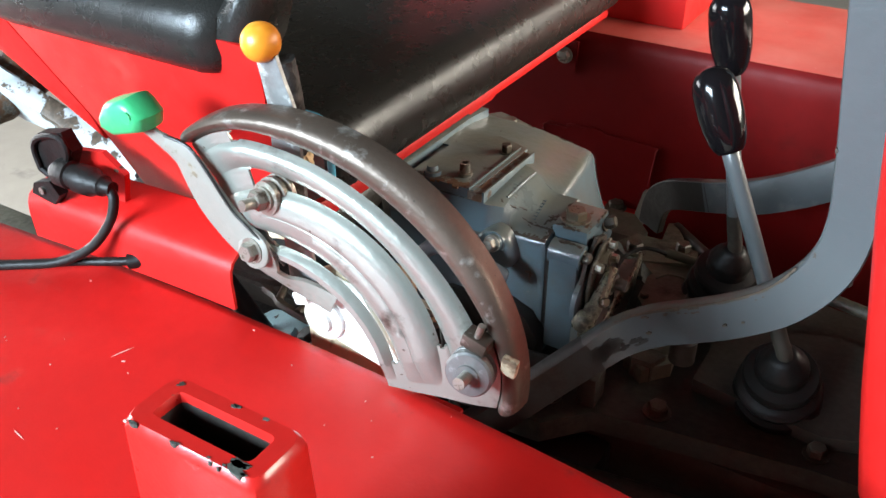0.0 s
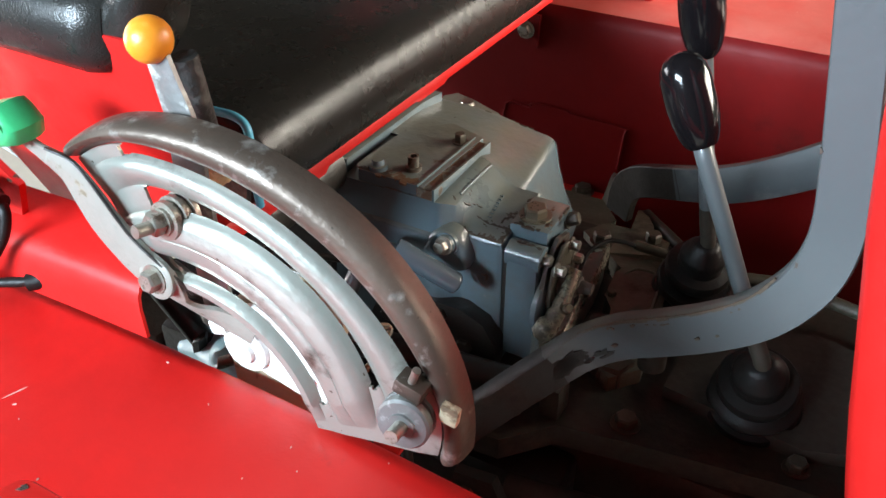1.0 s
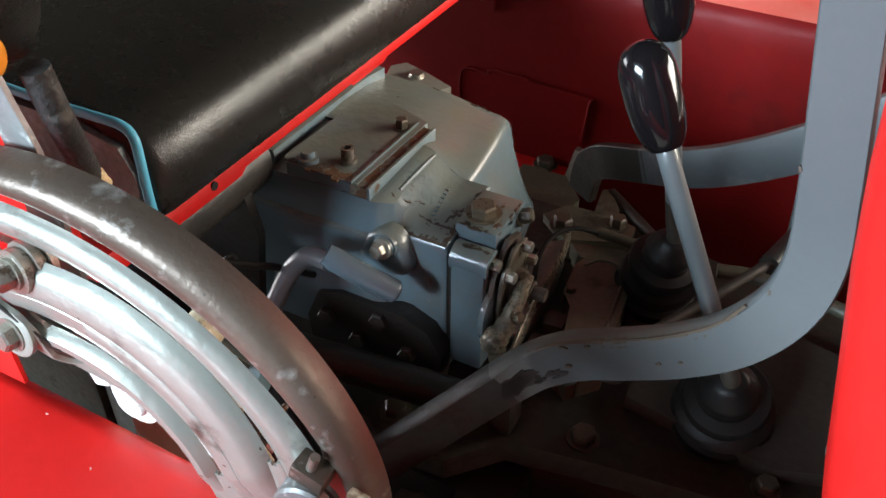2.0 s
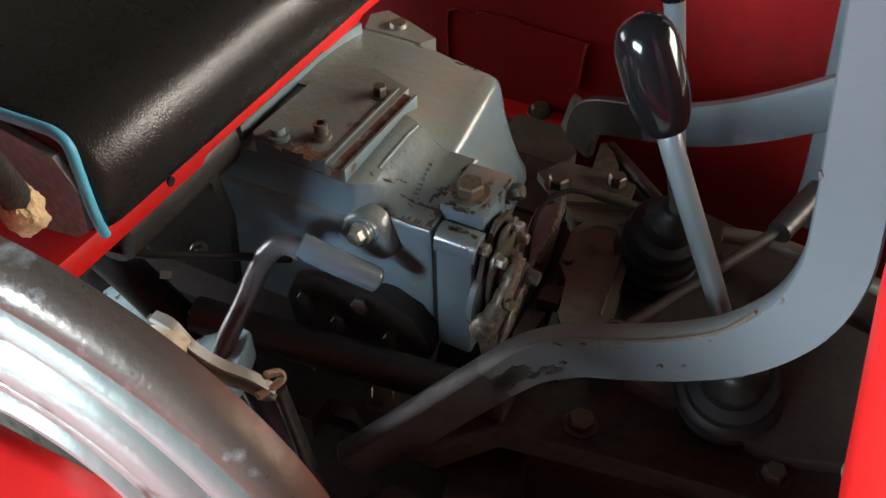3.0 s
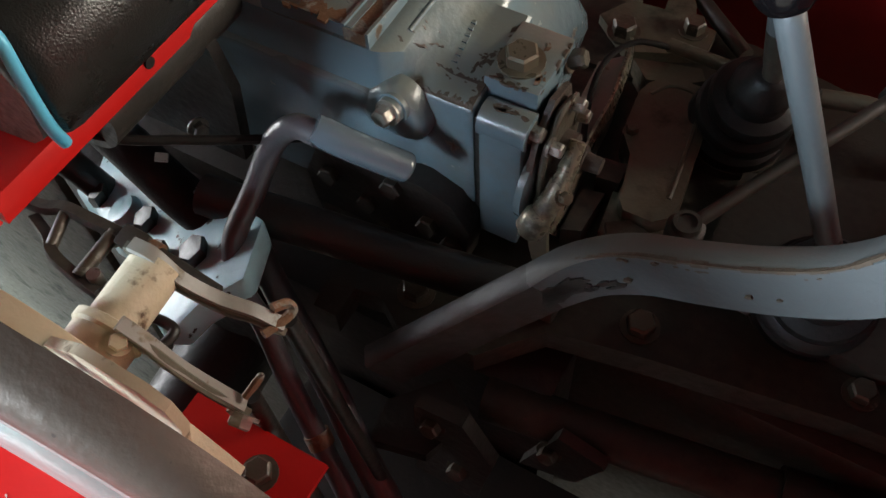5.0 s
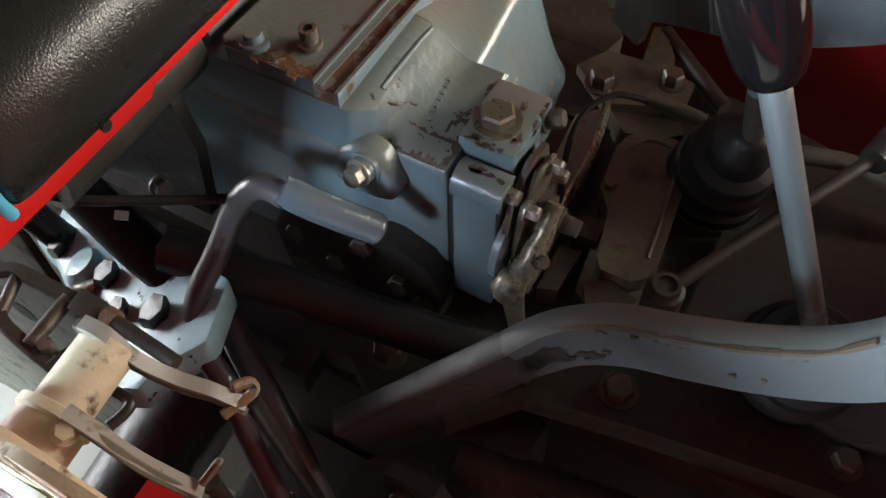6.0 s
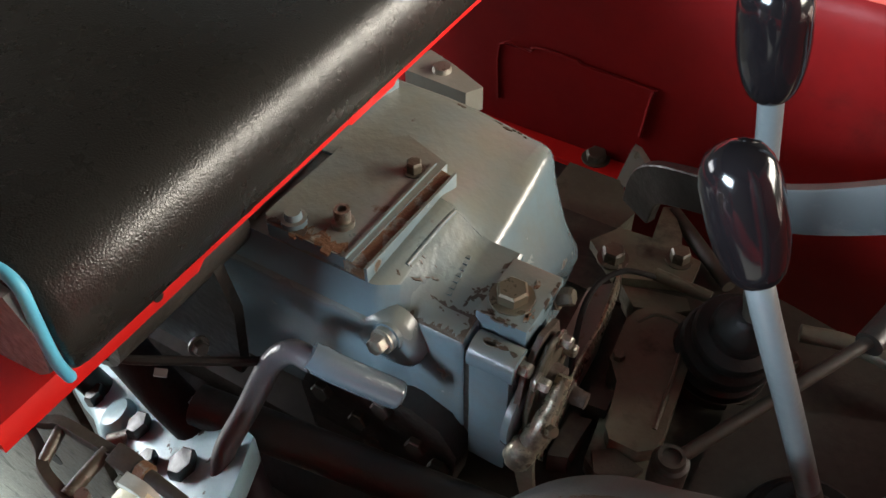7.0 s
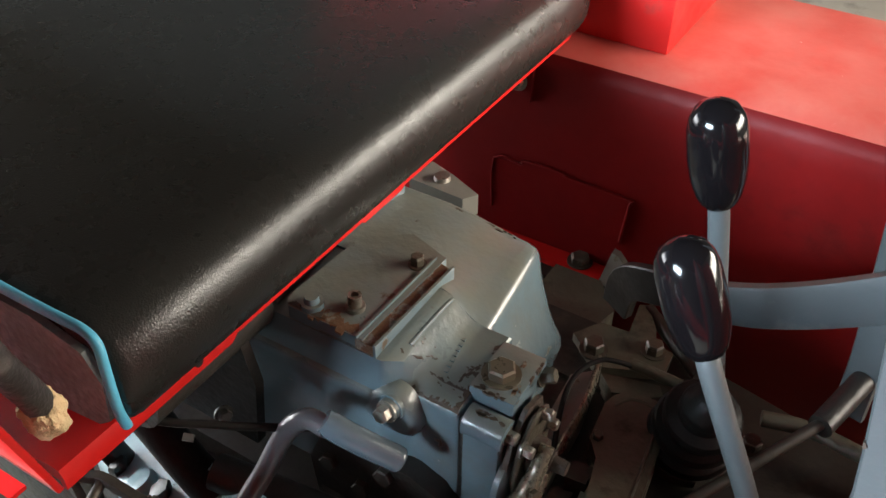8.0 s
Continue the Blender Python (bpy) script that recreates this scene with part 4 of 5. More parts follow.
def chips(parent, a, b, normal, count, size, seed, mat=None):
    """Small irregular patches along a line on a face: flaked paint, and blots of the bar's painted shade."""
    rnd = random.Random(seed)
    a, b, n = Vector(a), Vector(b), Vector(normal).normalized()
    t = (b - a).normalized()
    s = n.cross(t).normalized()
    for _ in range(count):
        p = a + (b - a) * rnd.random() + s * rnd.uniform(-1, 1) * size
        r = size * rnd.uniform(0.4, 1.3)
        k = rnd.randint(6, 9)
        out = [p + r * rnd.uniform(0.35, 1.2) * (1.7 * math.cos(6.283 * i / k) * t + 0.7 * math.sin(6.283 * i / k) * s) for i in range(k)]
        part("chip_or_blot", skin(bmesh.new(), [[q - n * 0.002 for q in out], [q + n * 0.0003 for q in out]]), mat or EDGE_RUST, parent, smooth=False)


def worn_band(parent, a, b, wide, seed, height, mat, low=0.15):
    """A ragged band of bared metal along a line on a top face: its edge wanders, and height(x, y) gives the face."""
    a, b = Vector((*a, 0)), Vector((*b, 0))
    t = (b - a).normalized()
    side = Vector((-t.y, t.x, 0))
    rings = []
    for i in range(41):
        p = a + (b - a) * i / 40
        k = noise.noise(Vector((i * 0.21, seed, 0))) + 0.6 * noise.noise(Vector((i * 0.63, seed, 4)))
        w = wide * max(low, 0.45 + 0.75 * k) * min(1.0, 0.15 + i / 4, 0.15 + (40 - i) / 4)
        row = [p, p + side * w * 0.5, p + side * w]
        rings.append([Vector((q.x, q.y, height(q.x, q.y) + 0.00028)) for q in row] + [Vector((q.x, q.y, height(q.x, q.y) - 0.001)) for q in row[::-1]])
    part("bared_patch", skin(bmesh.new(), rings), mat, parent, smooth=False)


worn_band(lift, (-0.327, 0.7432), (-0.374, 0.7432), -0.0095, 1.3, crown, FLAKE)
worn_band(lift, (-0.3275, 0.7450), (-0.3275, 0.8000), 0.0090, 3.9, crown, FLAKE)
worn_band(lift, (-0.330, 0.7620), (-0.362, 0.7620), -0.0050, 7.1, crown, EDGE_RUST, 0.0)
worn_band(lift, (-0.418, 0.7390), (-0.488, 0.7390), -0.0170, 2.7, lambda x, y: 1.1560, RUST)
worn_band(lift, (-0.455, 0.7395), (-0.489, 0.7395), -0.0110, 5.2, lambda x, y: 1.1564, EDGE_RUST)
rnd = random.Random(3)
for k in range(20):
    x, y, r = rnd.uniform(-0.395, -0.332), rnd.uniform(0.752, 0.80), rnd.uniform(0.0005, 0.0014)
    n = rnd.randint(7, 10)
    out = [(x + 1.5 * q * math.cos(a), y + 0.8 * q * math.sin(a)) for q, a in ((r * rnd.uniform(0.4, 1.2), 6.283 * m / n) for m in range(n))]
    part("chip_or_blot", skin(bmesh.new(), [[(px, py, crown(px, py) - 0.002) for px, py in out], [(px, py, crown(px, py) + 0.00025) for px, py in out]]), FLAKE, lift, smooth=False)
chips(lift, (-0.372, 0.941, 1.1325), (-0.45, 0.941, 1.1440), (0, 0.3, 1), 12, 0.0022, 4, FLAKE)
chips(lift, (-0.380, 0.757, crown(-0.380, 0.757)), (-0.366, 0.775, crown(-0.366, 0.775)), (0.15, -0.1, 1), 6, 0.0020, 5)
chips(lift, (-0.424, 0.739, 1.1562), (-0.475, 0.739, 1.1562), (0, 0, 1), 7, 0.0035, 6, RUST)
chips(valve, (-0.319, 0.7525, 1.1174), (-0.290, 0.7525, 1.1174), (0, 0, 1), 12, 0.0028, 7, FLAKE)
chips(valve, (-0.303, 0.812, 1.1277), (-0.293, 0.775, 1.1277), (0, 0, 1), 8, 0.0030, 9, RUST)
chips(valve, (-0.3195, 0.7600, 1.1030), (-0.2890, 0.7600, 1.1030), (0, 0, 1), 9, 0.0040, 41, FLAKE)
chips(valve, (-0.3270, 0.7660, 1.1277), (-0.2920, 0.7660, 1.1277), (0, 0, 1), 10, 0.0024, 42, FLAKE)
chips(valve, (-0.2893, 0.7680, 1.1240), (-0.2893, 0.8200, 1.1240), (1, 0, 0), 8, 0.0030, 43, FLAKE)
chips(lift, (-0.3400, 0.7700, crown(-0.34, 0.77)), (-0.3300, 0.8150, crown(-0.33, 0.815)), (0, 0, 1), 14, 0.0026, 44, FLAKE)
chips(frame_bars, (-0.20, 0.6865, 1.080), (-0.08, 0.685, 1.152), (0, -1, 0), 3, 0.0026, 14, FLAKE)
chips(frame_bars, (-0.198, 0.6895, 1.100), (-0.150, 0.6883, 1.128), (0, -1, 0), 9, 0.0016, 15, FLAKE)
chips(frame_bars, (-0.150, 0.6883, 1.128), (-0.092, 0.6858, 1.167), (0, -1, 0), 7, 0.0015, 16, FLAKE)
# blots that blur the edge of the bar's painted shade
chips(frame_bars, (-0.2352, 0.6747, 1.046), (-0.2150, 0.6850, 1.066), (0.40, -0.916, 0), 26, 0.0075, 18, SHADED_GRIMY_GREY)
chips(frame_bars, (-0.2150, 0.6852, 1.062), (-0.1880, 0.6900, 1.080), (0.12, -0.99, 0), 12, 0.0036, 19, SHADED_GRIMY_GREY)
chips(frame_bars, (-0.062, 0.6855, 1.22), (-0.070, 0.6815, 1.42), (0, -1, 0), 2, 0.0018, 12)
chips(right_fender, (-0.220, 0.1890, 1.3346), (-0.214, 0.1890, 1.3346), (0, 0, 1), 4, 0.0034, 21, SOOT)
chips(right_fender, (-0.215, 0.1850, 1.328), (-0.212, 0.1850, 1.316), (0, -1, 0.1), 3, 0.0020, 22, SOOT)
chips(right_fender, (-0.245, 0.2160, 1.3347), (-0.225, 0.2160, 1.3347), (0, 0, 1), 3, 0.0016, 23, SOOT)
chips(right_fender, (-0.280, 0.2120, 1.3345), (-0.276, 0.2165, 1.3345), (0, 0, 1), 2, 0.0016, 24)
chips(right_fender, (-0.255, 0.1848, 1.325), (-0.240, 0.1846, 1.320), (0, -1, 0.1), 3, 0.0018, 25, RUST)
chips(right_fender, (-0.283, 0.1850, 1.3346), (-0.212, 0.1850, 1.3346), (0, 0, 1), 9, 0.0013, 26, SOOT)
chips(right_fender, (-0.284, 0.1846, 1.3310), (-0.262, 0.1846, 1.3310), (0, -1, 0.3), 5, 0.0015, 27, CHIP)
chips(right_fender, (-0.2045, 0.190, 1.3300), (-0.2045, 0.215, 1.3300), (1, 0, 0.3), 5, 0.0018, 28, SOOT)
# stone chips and scratches on the fender
rnd = random.Random(31)
bm = bmesh.new()
for i in range(70):
    x, y, r = rnd.uniform(-0.62, -0.05), rnd.uniform(-0.02, 0.425), rnd.uniform(0.0004, 0.0013) * (1.6 if i % 9 == 0 else 1)
    z, k, a = fender_z(x), 6, rnd.uniform(0, 3.1)
    w = 1.0 if i % 6 else rnd.uniform(3, 9)
    out = [(x + r * (w * math.cos(q) * math.cos(a) - 0.5 * math.sin(q) * math.sin(a)), y + r * (w * math.cos(q) * math.sin(a) + 0.5 * math.sin(q) * math.cos(a))) for q in (6.283 * m / k for m in range(k))]
    skin(bm, [[(px, py, fender_z(px) - 0.001) for px, py in out], [(px, py, fender_z(px) + 0.0004) for px, py in out]])
tagged(part("scratches", bm, CHIP, right_fender, smooth=False), "pale stone chips and scratches", kind="stuff")

# ---- lever quadrant ----
quadrant = thing("lever_quadrant", "pressed-steel lever quadrant, silver paint worn to brown metal", "lever guide")
QZ = 1.180
# edges of the four arcs, outermost first: centre x, centre z, radius, angle at the upper and lower end, radial offset at both ends
ARCS = [(-0.3772, 1.1946, 0.1806, 119.7, -2.6, -0.0048, -0.0020), (-0.4024, 1.1568, 0.1982, 108.3, 7.8, -0.0106, -0.0108),
        (-0.4070, 1.1537, 0.1928, 105.6, 8.1, -0.0135, -0.0148), (-0.4041, 1.1710, 0.1580, 105.4, 2.0, -0.0131, -0.0008),
        (-0.3804, 1.1939, 0.1196, 118.7, -8.8, -0.0024, 0.0031), (-0.4040, 1.1645, 0.1140, 102.7, 3.1, -0.0008, 0.0070),
        (-0.3945, 1.1709, 0.0945, 101.7, -0.5, 0.0065, 0.0061), (-0.4070, 1.1561, 0.1016, 91.2, 6.9, -0.0046, 0.0018)]


def on_edge(k, q):
    cx_, cz_, r, a0, a1, d0, d1 = ARCS[k]
    a = radians(a0 + (a1 - a0) * q)
    r += d0 * max(0.0, 1 - q / 0.16) ** 2 + d1 * max(0.0, 1 - (1 - q) / 0.16) ** 2
    return Vector((cx_ + r * math.cos(a), 0, cz_ + r * math.sin(a)))


def pressed(rows, slots, steps, thick, name, mat, label=""):
    """A pressed sheet over the arcs. rows: (edge, share of the way to the next edge, relief towards the front); slots: (edge, start, end) cut out with round ends."""
    bm = bmesh.new()
    grid = []
    for k, f, relief in rows:
        row = []
        for i in range(steps + 1):
            q = i / steps
            p = on_edge(k, q).lerp(on_edge(min(k + 1, 7), q), f)
            fade = 1.0 if k == 0 else min(1.0, 9 * q) * min(1.0, max(0.0, (0.955 - q) / 0.10)) ** 0.7
            p.y = 0.4225 + 0.08 * (p.x + 0.30) - relief * fade
            row.append(bm.verts.new(p))
        grid.append(row)
    for j in range(len(rows) - 1):
        k = rows[j][0]
        fm = (rows[j][1] + (rows[j + 1][1] if rows[j + 1][0] == k else 1.0)) / 2
        for i in range(steps):
            q = (i + 0.5) / steps
            w = 0.022 * (1 - math.sqrt(max(0.0, 1 - (2 * fm - 1) ** 2)))
            if any(k == sk and a + w < q < b - w for sk, a, b in slots):
                continue
            bm.faces.new((grid[j][i], grid[j + 1][i], grid[j + 1][i + 1], grid[j][i + 1]))
    for v in [v for v in bm.verts if not v.link_faces]:
        bm.verts.remove(v)
    bmesh.ops.recalc_face_normals(bm, faces=bm.faces)
    bmesh.ops.solidify(bm, geom=bm.faces[:], thickness=thick)
    return part(name, bm, mat, quadrant, label)


SLOT_ROWS = (0.12, 0.3, 0.5, 0.7, 0.88)
rows = [(1, 0.0, 0.0)] + [(1, f, 0.0) for f in SLOT_ROWS]
rows += [(2, f, h) for f, h in ((0.0, -0.001), (0.06, 0.0010), (0.16, 0.0036), (0.30, 0.0050), (0.50, 0.0046), (0.70, 0.0032), (0.86, 0.0014), (0.95, -0.0002))]
rows += [(3, 0.0, -0.001)] + [(3, f, 0.0) for f in SLOT_ROWS]
rows += [(4, f, h) for f, h in ((0.0, -0.001), (0.05, 0.0020), (0.12, 0.0052), (0.22, 0.0066), (0.40, 0.0070), (0.47, 0.0068), (0.50, 0.0058), (0.53, 0.0068), (0.70, 0.0064), (0.85, 0.0044), (0.95, 0.0012))]
rows += [(5, 0.0, -0.001)] + [(5, f, 0.0) for f in SLOT_ROWS]
rows += [(6, f, h) for f, h in ((0.0, -0.001), (0.12, 0.0016), (0.35, 0.0040), (0.65, 0.0038), (0.88, 0.0010))] + [(7, 0.0, -0.0035)]
pressed(rows, [(1, 0.105, 0.82), (3, 0.115, 0.835), (5, 0.11, 0.88)], 110, 0.0022, "guide_plate", SILVER)
rows = [(0, f, h) for f, h in ((0.0, -0.010), (0.012, -0.004), (0.05, 0.0015), (0.13, 0.0058), (0.26, 0.0088), (0.42, 0.0100), (0.58, 0.0094), (0.74, 0.0070), (0.87, 0.0036), (0.95, 0.0008))] + [(1, 0.0, -0.0008)]
pressed(rows, [], 80, 0.0022, "rim", BARE, "worn bare steel rim with a rounded edge")
part("paint_patch", obox(pose(-0.2035, 0.4185, 1.232, 0, 8, 0), 0.012, 0.006, 0.014), CREAM, quadrant, bevel=0.002)
# mounting plate behind, with the pivot
part("mounting_plate", plate([(-0.405, 1.105), (-0.340, 1.105), (-0.326, 1.150), (-0.302, 1.225), (-0.304, 1.243), (-0.314, 1.251), (-0.345, 1.254), (-0.390, 1.225), (-0.410, 1.200)], "y", 0.4540, 0.4590), CREAM, quadrant, "cream painted mounting plate", bevel=0.0012)
SET_BACK = Matrix.Translation((0.0055, 0.001, 0.006))


def set_back(bm):
    bmesh.ops.transform(bm, matrix=SET_BACK, verts=bm.verts)
    return bm


part("pivot_plate", set_back(plate([(-0.412, 1.203), (-0.378, 1.220), (-0.352, 1.214), (-0.330, 1.180), (-0.315, 1.155), (-0.335, 1.150), (-0.378, 1.160), (-0.398, 1.176)], "y", 0.4455, 0.4515)), WHITE, quadrant, bevel=0.0015)
part("pivot_boss", set_back(lathe((-0.388, 0.4465, QZ), (-0.388, 0.4365, QZ), [(0, 0.0195), (0.5, 0.0185), (0.6, 0.017), (0.62, 0.010), (1.0, 0.0095), (1.0, 0.004)], 28)), WHITE, quadrant, "white painted pivot boss")
part("pivot_block", set_back(obox(pose(-0.403, 0.440, 1.199, 0, -20, 0), 0.014, 0.014, 0.011)), WHITE, quadrant, bevel=0.002)
part("rivet", set_back(rod((-0.335, 0.446, 1.172), (-0.335, 0.438, 1.172), 0.0045)), WHITE, quadrant)
# friction bolt with its spring and washers
part("friction_spring", lathe((-0.393, 0.423, 1.308), (-0.396, 0.392, 1.312), [(0, 0.0150), (0.12, 0.0150), (0.13, 0.012), (0.22, 0.012), (0.23, 0.0142), (0.33, 0.0142), (0.34, 0.011), (0.42, 0.011), (0.43, 0.0125), (0.54, 0.0125), (0.55, 0.009), (0.62, 0.009)], 26), BOLT, quadrant)
part("friction_nut", hexhead((-0.3955, 0.404, 1.311), (-0.1, -1, 0.14), 0.0080, 0.008, None, False), BOLT, quadrant)
part("friction_stud", rod((-0.396, 0.396, 1.311), (-0.3975, 0.386, 1.313), 0.0042), BOLT, quadrant)
part("eyelet", tube([(-0.416 + 0.010 * math.cos(a), 0.4165, 1.318 + 0.014 * math.sin(a)) for a in (1.2, 1.8, 2.5, 3.2, 3.9, 4.6)], 0.0028, 8, 4), SILVER, quadrant)
# stop clamp at the low end
part("thumb_nut", lathe((-0.2285, 0.416, 1.2235), (-0.2265, 0.401, 1.2255), [(0, 0.0140), (0.12, 0.0170), (0.3, 0.0170), (0.34, 0.0145), (0.42, 0.0145), (0.46, 0.0170), (0.80, 0.0170), (0.90, 0.0155), (0.92, 0.0085), (1, 0.008)], 36), STEEL, quadrant, "round knurled stop nut")
part("stop_stud", rod((-0.2265, 0.402, 1.2255), (-0.2262, 0.390, 1.2275), 0.0045), BOLT, quadrant)
part("stop_clamp", obox(pose(-0.2265, 0.415, 1.2465, 0, 15, 0), 0.019, 0.014, 0.011), BARE, quadrant, bevel=0.002)
part("stop_screw", rod((-0.226, 0.413, 1.250), (-0.222, 0.413, 1.262), 0.0026), BOLT, quadrant)
# inner shaft and its two crank arms
part("inner_shaft", lathe((-0.386, 0.449, 1.180), (-0.392, 0.526, 1.180), [(0, 0.020), (0.12, 0.020), (0.14, 0.0175), (0.42, 0.0175), (0.44, 0.0192), (0.50, 0.0192), (0.52, 0.0145), (1, 0.0145)], 24), CREAM, quadrant, "cream painted shaft with collars")
bolt((-0.372, 0.480, 1.193), (0.5, -0.1, 1), 0.0048, 0.006, quadrant, CREAM)
for pts in ([(-0.405, 0.525, 1.188), (-0.393, 0.526, 1.185), (-0.381, 0.527, 1.169), (-0.367, 0.532, 1.154), (-0.350, 0.538, 1.145), (-0.337, 0.543, 1.132)],
            [(-0.377, 0.486, 1.194), (-0.367, 0.487, 1.184), (-0.355, 0.489, 1.163), (-0.345, 0.493, 1.142), (-0.334, 0.498, 1.120)]):
    k = len(pts)
    arm = part("crank_arm", strap([(x - 0.001, y, z - 0.002) for x, y, z in pts], [(0.1, 1, 0.1)] * k, [0.020, 0.024] + [0.023] * (k - 3) + [0.017], 0.0055, 5), DUSTY_IRON, quadrant, "brown crank arm with a bared pale edge")
    part("arm_edge", strap([(x + 0.004, y, z + 0.0085) for x, y, z in pts], [(0.5, 0.1, 1)] * k, [0.0078] * k, 0.0036, 5), PALE, arm)
part("cotter", tube([(-0.338, 0.532, 1.144), (-0.333, 0.550, 1.142), (-0.336, 0.553, 1.146), (-0.340, 0.545, 1.150)], 0.003, 7, 4), RUST, quadrant)
part("cotter", tube([(-0.334, 0.490, 1.130), (-0.330, 0.508, 1.132), (-0.326, 0.512, 1.142), (-0.329, 0.500, 1.136)], 0.0022, 7, 4), RUST, quadrant)
bolt((-0.330, 0.4945, 1.122), (0.1, -1, -0.3), 0.007, 0.006, quadrant, BOLT)
part("link_rod", rod((-0.334, 0.548, 1.138), (-0.30, 0.56, 0.80), 0.005), DARK, quadrant)
part("link_rod", rod((-0.331, 0.505, 1.126), (-0.30, 0.50, 0.80), 0.005), DARK, quadrant)
# rail along the plate's inner side
part("inner_rail", strap([(-0.470, 0.4565, 1.232), (-0.42, 0.457, 1.246), (-0.38, 0.458, 1.238), (-0.345, 0.459, 1.212), (-0.318, 0.460, 1.178), (-0.302, 0.461, 1.150)], [(0.5, 0.1, 0.8)] * 6, [0.012] * 6, 0.006, 5), CREAM, quadrant)

lift_lever = thing("lift_lever", "pale grey lift lever with a green plastic grip, paint worn", "lever", group="quadrant levers")
bm = bmesh.new()
out = [(-0.540, 1.338), (-0.541, 1.347), (-0.528, 1.363), (-0.499, 1.372), (-0.490, 1.368), (-0.478, 1.357), (-0.482, 1.344), (-0.522, 1.333)]
out = [(-0.506 + (x + 0.507) * 0.76, 1.351 + (z - 1.351) * 0.86) for x, z in out]
rings = [[(x * 1.0 + (-0.51 - x) * q, y, 1.351 + (z - 1.351) * (1 - q)) for x, z in out] for y, q in ((0.383, 0.32), (0.385, 0.14), (0.389, 0.04), (0.398, 0.0), (0.405, 0.03), (0.410, 0.12), (0.412, 0.3))]
skin(bm, rings)
part("grip", bm, GREEN, lift_lever, "faceted green plastic grip", bevel=0.0025, angle=20)
part("grip_screw", rod((-0.497, 0.385, 1.356), (-0.497, 0.3828, 1.356), 0.005), GREEN, lift_lever)
part("arm", strap([(-0.503, 0.3985, 1.347), (-0.484, 0.4000, 1.337), (-0.464, 0.4010, 1.328), (-0.453, 0.4020, 1.312), (-0.445, 0.4030, 1.297), (-0.434, 0.4040, 1.283), (-0.421, 0.4050, 1.271), (-0.410, 0.4075, 1.261), (-0.411, 0.415, 1.243), (-0.401, 0.424, 1.229), (-0.384, 0.431, 1.221), (-0.364, 0.436, 1.212)],
                  [(0, 1, 0)] * 7 + [(0, 1, 0.15), (0.1, 1, 0.5), (0.1, 1, 0.5), (0, 1, 0.2), (0, 1, 0)], [0.008, 0.011, 0.021, 0.028, 0.031, 0.031, 0.031, 0.034, 0.030, 0.024, 0.022, 0.020], 0.0038), PALE, lift_lever)
# thin black strip that draws the shaded edge of the arm
part("arm_shade_line", tube([(-0.478, 0.3985, 1.3415), (-0.455, 0.3990, 1.3375), (-0.440, 0.4000, 1.3190), (-0.4315, 0.4010, 1.3050), (-0.4225, 0.4020, 1.2920), (-0.4095, 0.4030, 1.2810), (-0.3965, 0.4060, 1.2690), (-0.3885, 0.4120, 1.2530)], 0.0012, 8, 5), DARK, lift_lever, "dark line painted for the shade at the lever's edge")
part("washer", lathe((-0.4095, 0.4060, 1.2637), (-0.4097, 0.4020, 1.2643), [(0, 0.0150), (0.7, 0.0150), (1, 0.0135)], 28), PALE, lift_lever)
bolt((-0.4095, 0.4022, 1.264), (-0.05, -1, 0.15), 0.0075, 0.007, lift_lever, BOLT)
draft_lever = thing("draft_lever", "grey steel lever with a round orange plastic ball", "lever", group="quadrant levers")
bm = bmesh.new()
bmesh.ops.create_uvsphere(bm, u_segments=32, v_segments=20, radius=0.0138, matrix=Matrix.Translation((-0.407, 0.433, 1.4135)))
part("ball", bm, ORANGE, draft_lever, "orange plastic ball")
part("arm", strap([(-0.404, 0.434, 1.404), (-0.400, 0.434, 1.388), (-0.394, 0.434, 1.364), (-0.394, 0.434, 1.34), (-0.393, 0.434, 1.29), (-0.390, 0.434, 1.22)], [(0, 1, 0)] * 6, [0.018, 0.020, 0.024, 0.026, 0.026, 0.026], 0.004), STEEL, draft_lever)

# ---- axle, rear linkage and things under the seat ----
axle = thing("rear_axle_housing", "pale blue painted cast rear axle housing, oily and chipped", "machine part")
part("trumpet", lathe((-0.60, 0.75, 0.80), (-0.60, 0.655, 0.80), [(0, 0.105), (0.5, 0.100), (1.0, 0.085)], 30), DARK, axle)
part("axle_tube", rod((-0.60, 0.70, 0.66), (-0.60, 0.36, 0.60), 0.055), DARK, axle)
part("trumpet", lathe((-0.60, 1.03, 0.83), (-0.60, 1.45, 0.83), [(0, 0.105), (0.15, 0.10), (0.2, 0.085), (1.0, 0.085)], 30), DARK, axle)
TILTED = Matrix(((1, 0, 0, 0), (0, 1, 0, 0), (0.55, 0.25, 1, 0.55 * 0.56 - 0.25 * 0.62), (0, 0, 0, 1)))


def tilted(bm):
    """Tips a level face towards the rear, as the pad lies."""
    bmesh.ops.transform(bm, matrix=TILTED, verts=bm.verts)
    return bm


part("axle_pad", tilted(plate([(-0.735, 0.690), (-0.70, 0.712), (-0.450, 0.648), (-0.434, 0.600), (-0.462, 0.576), (-0.470, 0.556), (-0.494, 0.552), (-0.505, 0.566), (-0.511, 0.585), (-0.519, 0.599), (-0.545, 0.603), (-0.560, 0.610),
                                (-0.581, 0.617), (-0.602, 0.612), (-0.622, 0.616), (-0.667, 0.640), (-0.715, 0.655)], "z", 0.925, 0.962)), BLUE, axle, "pale blue painted machined pad", bevel=0.006)
